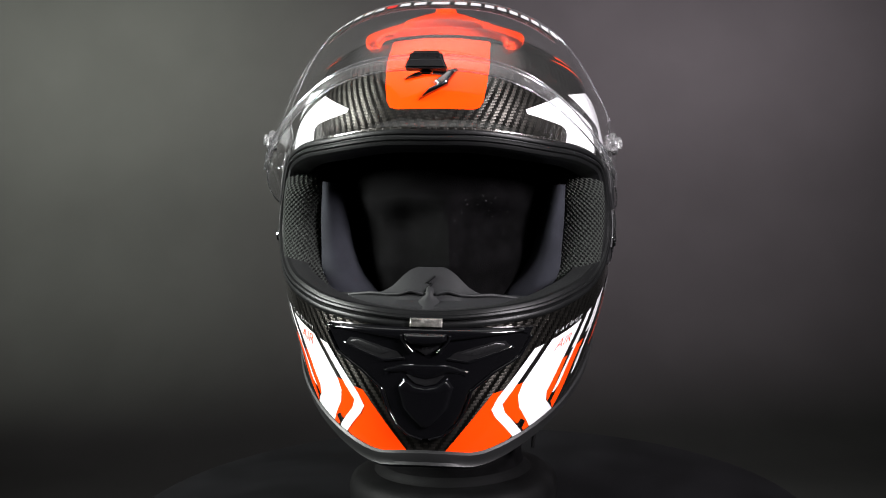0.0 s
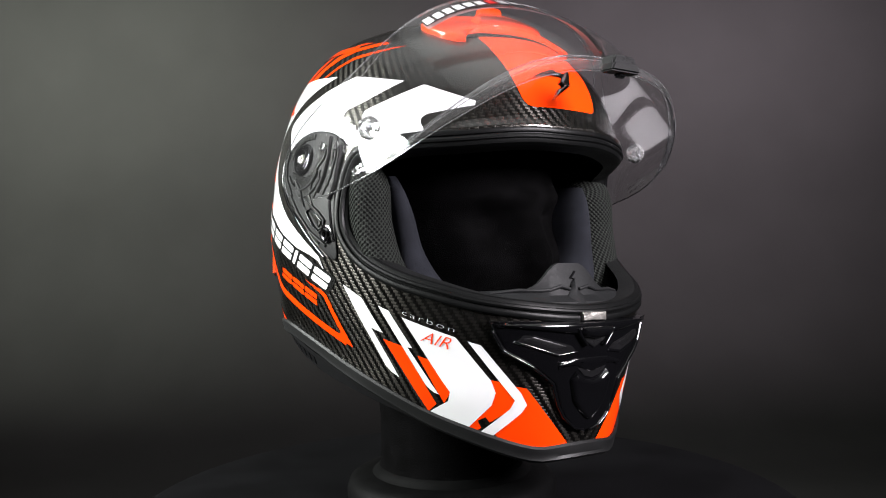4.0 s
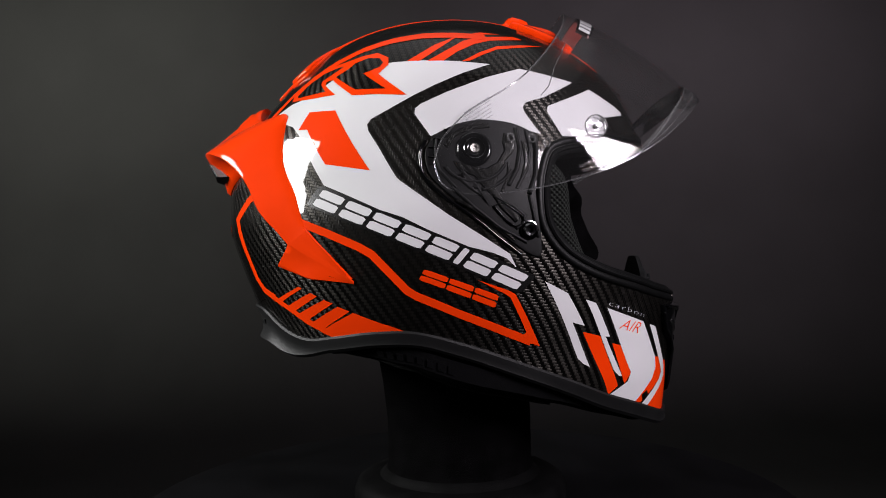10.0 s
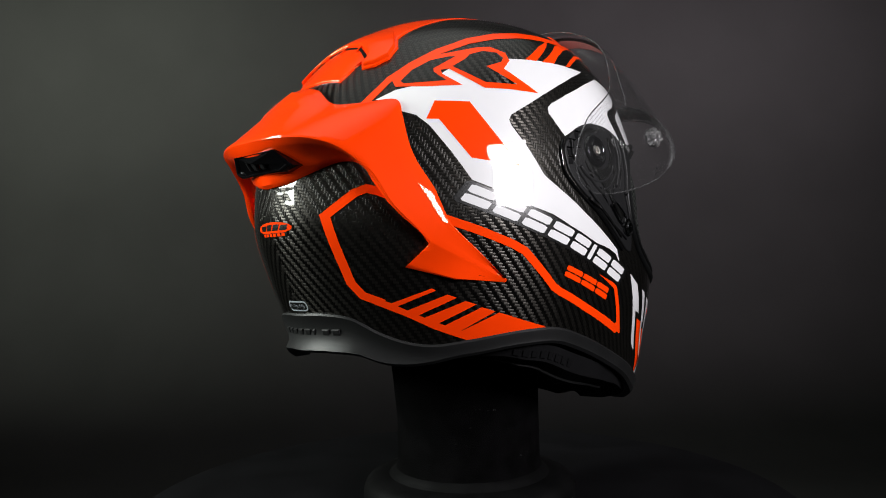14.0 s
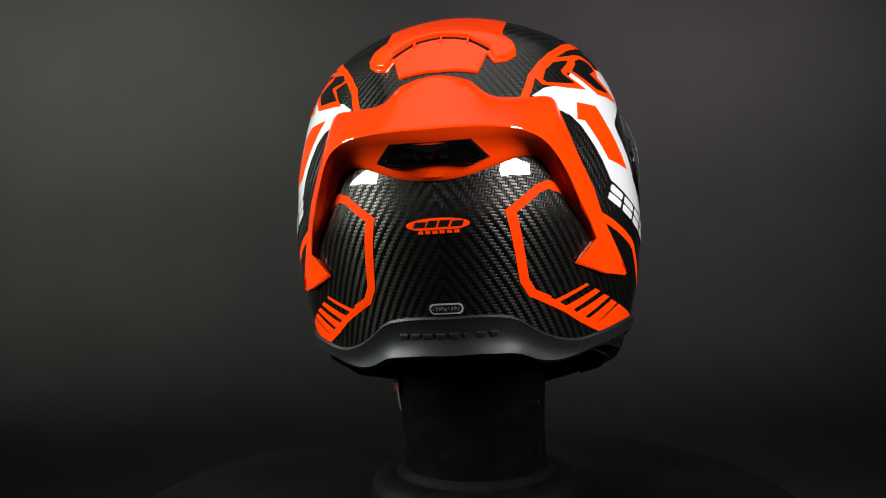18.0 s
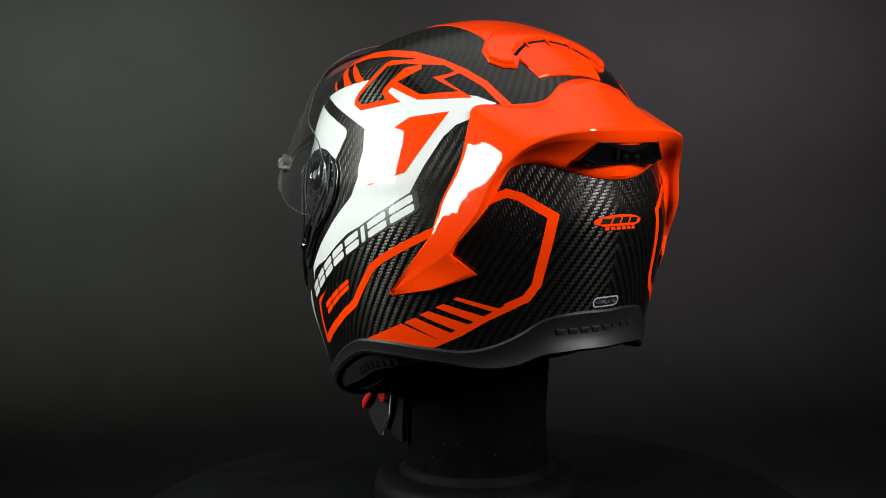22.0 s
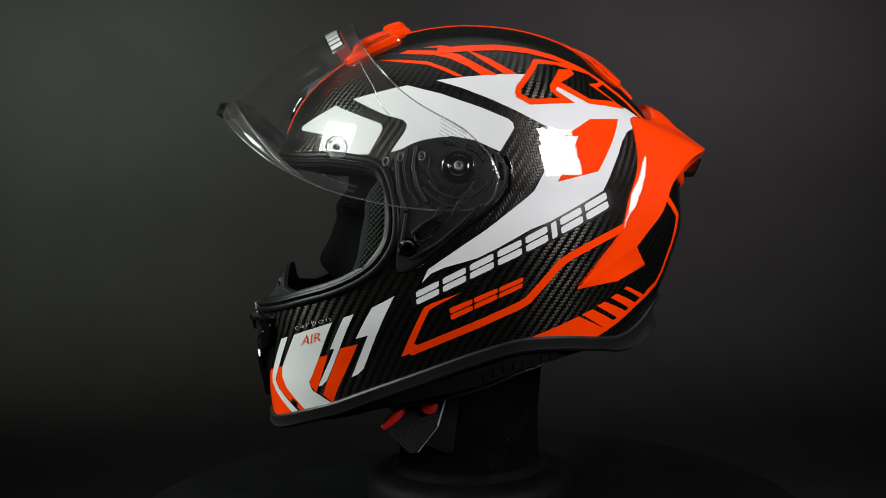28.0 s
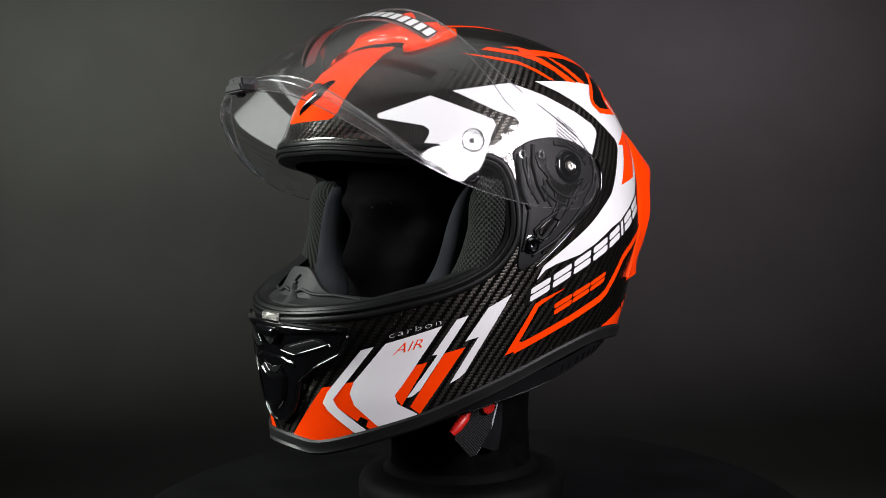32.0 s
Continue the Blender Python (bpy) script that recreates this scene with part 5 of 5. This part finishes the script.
turned("foot", ((0, -222), (80, -222), (84, -218), (84.5, -205), (82, -198.5), (77, -195), (68, -193.4), (0, -193.2)), (-9.5, 5, 0), (0, 0, 1), "base", base, sides=72)
turned("collar", ((57, -193.4), (64, -193.4), (61, -191), (58.5, -188), (57, -187.5)), (-9.5, 5, 0), (0, 0, 1), "base", base, sides=72)


def build_table():
    top = new("turntable")
    tagged(top, "round matt black turntable under the display head", "turntable")
    disc = turned("disc", ((0, -222.2), (262, -222.2), (268, -223.5), (270, -227), (270, -238), (266, -242), (0, -242)), (0, 0, 0), (0, 0, 1), "table", top, sides=96)
    turned("bearing", ((0, -242), (90, -242), (90, -250), (0, -250)), (0, 0, 0), (0, 0, 1), "satin", top, sides=48)
    return top


turntable = build_table()

stand = tagged(new("pedestal"), "matt black pedestal carrying the turntable", "pedestal")
turned("top_plate", ((0, 750), (140, 750), (144, 746), (144, 728), (140, 724), (0, 724)), (0, 0, 0), (0, 0, 1), "table", stand, sides=48)
turned("column", ((0, 724), (60, 724), (60, 30), (0, 30)), (0, 0, 0), (0, 0, 1), "table", stand, sides=32)
turned("foot", ((0, 30), (200, 30), (206, 24), (206, 0), (0, 0)), (0, 0, 0), (0, 0, 1), "table", stand, sides=48)


def slab(name, x0, x1, y0, y1, z0, z1, mat, label=""):
    bm = bmesh.new()
    bmesh.ops.create_cube(bm, size=1)
    for v in bm.verts:
        v.co = ((x0 + x1) / 2 + v.co.x * (x1 - x0), (y0 + y1) / 2 + v.co.y * (y1 - y0), (z0 + z1) / 2 + v.co.z * (z1 - z0))
        v.co *= 1000
    return tagged(part(name, bm, mat, None, smooth=False), label, "", "", "structure")


slab("floor", -3.5, 3.5, -2.5, 4.3, -0.1, 0.0, "dark", "dark studio floor")
slab("ceiling", -3.5, 3.5, -2.5, 4.3, 2.9, 3.0, "ceiling", "white studio ceiling")
slab("wall_west", -3.6, -3.5, -2.5, 4.3, 0, 2.9, "dark", "grey studio wall")
slab("wall_east", 3.5, 3.6, -2.5, 4.3, 0, 2.9, "dark", "grey studio wall")
slab("wall_south", -3.6, 3.6, -2.6, -2.5, 0, 2.9, "dark", "grey studio wall")
slab("wall_north", -3.6, 3.6, 4.3, 4.4, 0, 2.9, "dark", "grey studio wall")

sweep = [[(x, y, z) for x in (-3300, -1650, 0, 1650, 3300)] for y, z in [(900, 4), (2850, 4)] + [(2850 + 1150 * math.sin(radians(k * 5)), 1154 - 1150 * math.cos(radians(k * 5))) for k in range(1, 18)] + [(4000, 1154), (4000, 2100), (4000, 2850)]]
paper = loft("backdrop", sweep, "paper", None)
tagged(paper, "seamless dark grey paper backdrop", "", "", "structure")

# softbox housings behind the two key lamps
for name, eye, wide, high, watts, colour in SOFTBOXES:
    box = tagged(new("softbox"), "square black studio softbox", "softbox", "studio softboxes")
    box.matrix_world = look(eye, (0, 0, LIFT + 0.03))
    r = wide * 500 + 12
    secs = [[(-r * k, -r * k, z), (r * k, -r * k, z), (r * k, r * k, z), (-r * k, r * k, z)] for k, z in ((1, -6), (1.02, 4), (0.6, 160), (0.3, 250), (0.02, 252))]
    loft("hood", secs, "satin", box, closed=True)
    down = box.matrix_world.inverted() @ Vector((eye[0] * 1.28, eye[1] * 1.28, 0.0)) * 1000
    tube("pole", [(0, 0, 240), Vector((0, 0, 300)), down], 16, "satin", box)


# ---- how it turns ----
def motions():
    ex = Vector((0.99598, -0.08108, -0.03806)).normalized()
    ez = (Vector((0, 0, 1)) - ex * ex.z).normalized()
    ey = ez.cross(ex)
    seat = Matrix.Translation(ex * -0.00952) @ Matrix((ex, ey, ez)).transposed().to_4x4()
    angles = ((0, -0), (0.5, 4.78), (1.5, 14.45), (2.5, 24.22), (3.5, 33.89), (5.5, 53.31), (6.5, 63.07), (7.5, 72.7), (8.5, 82.37), (9.5, 92.22), (10.5, 102.17), (11.5, 112.01), (12.5, 121.83), (13.5, 131.8), (14.5, 141.74), (16.5, 161.47), (17.5, 171.36), (18.5, 181.2), (19.5, 191), (20.5, 200.84), (21.5, 210.65), (22.5, 220.46), (23.5, 230.28), (24.5, 240.23), (25.5, 250.13), (27.5, 269.85), (28.5, 279.7), (29.5, 289.49), (30.5, 299.28), (31.5, 309.12), (32, 314.05))
    lift = Matrix.Translation((0, 0, LIFT))
    spin = [(t, lift @ Matrix.Rotation(radians(a), 4, "Z")) for t, a in angles]
    walk(helmet, [(t, m @ seat) for t, m in spin])
    walk(head, spin)
    walk(base, spin)
    walk(turntable, spin)


motions()
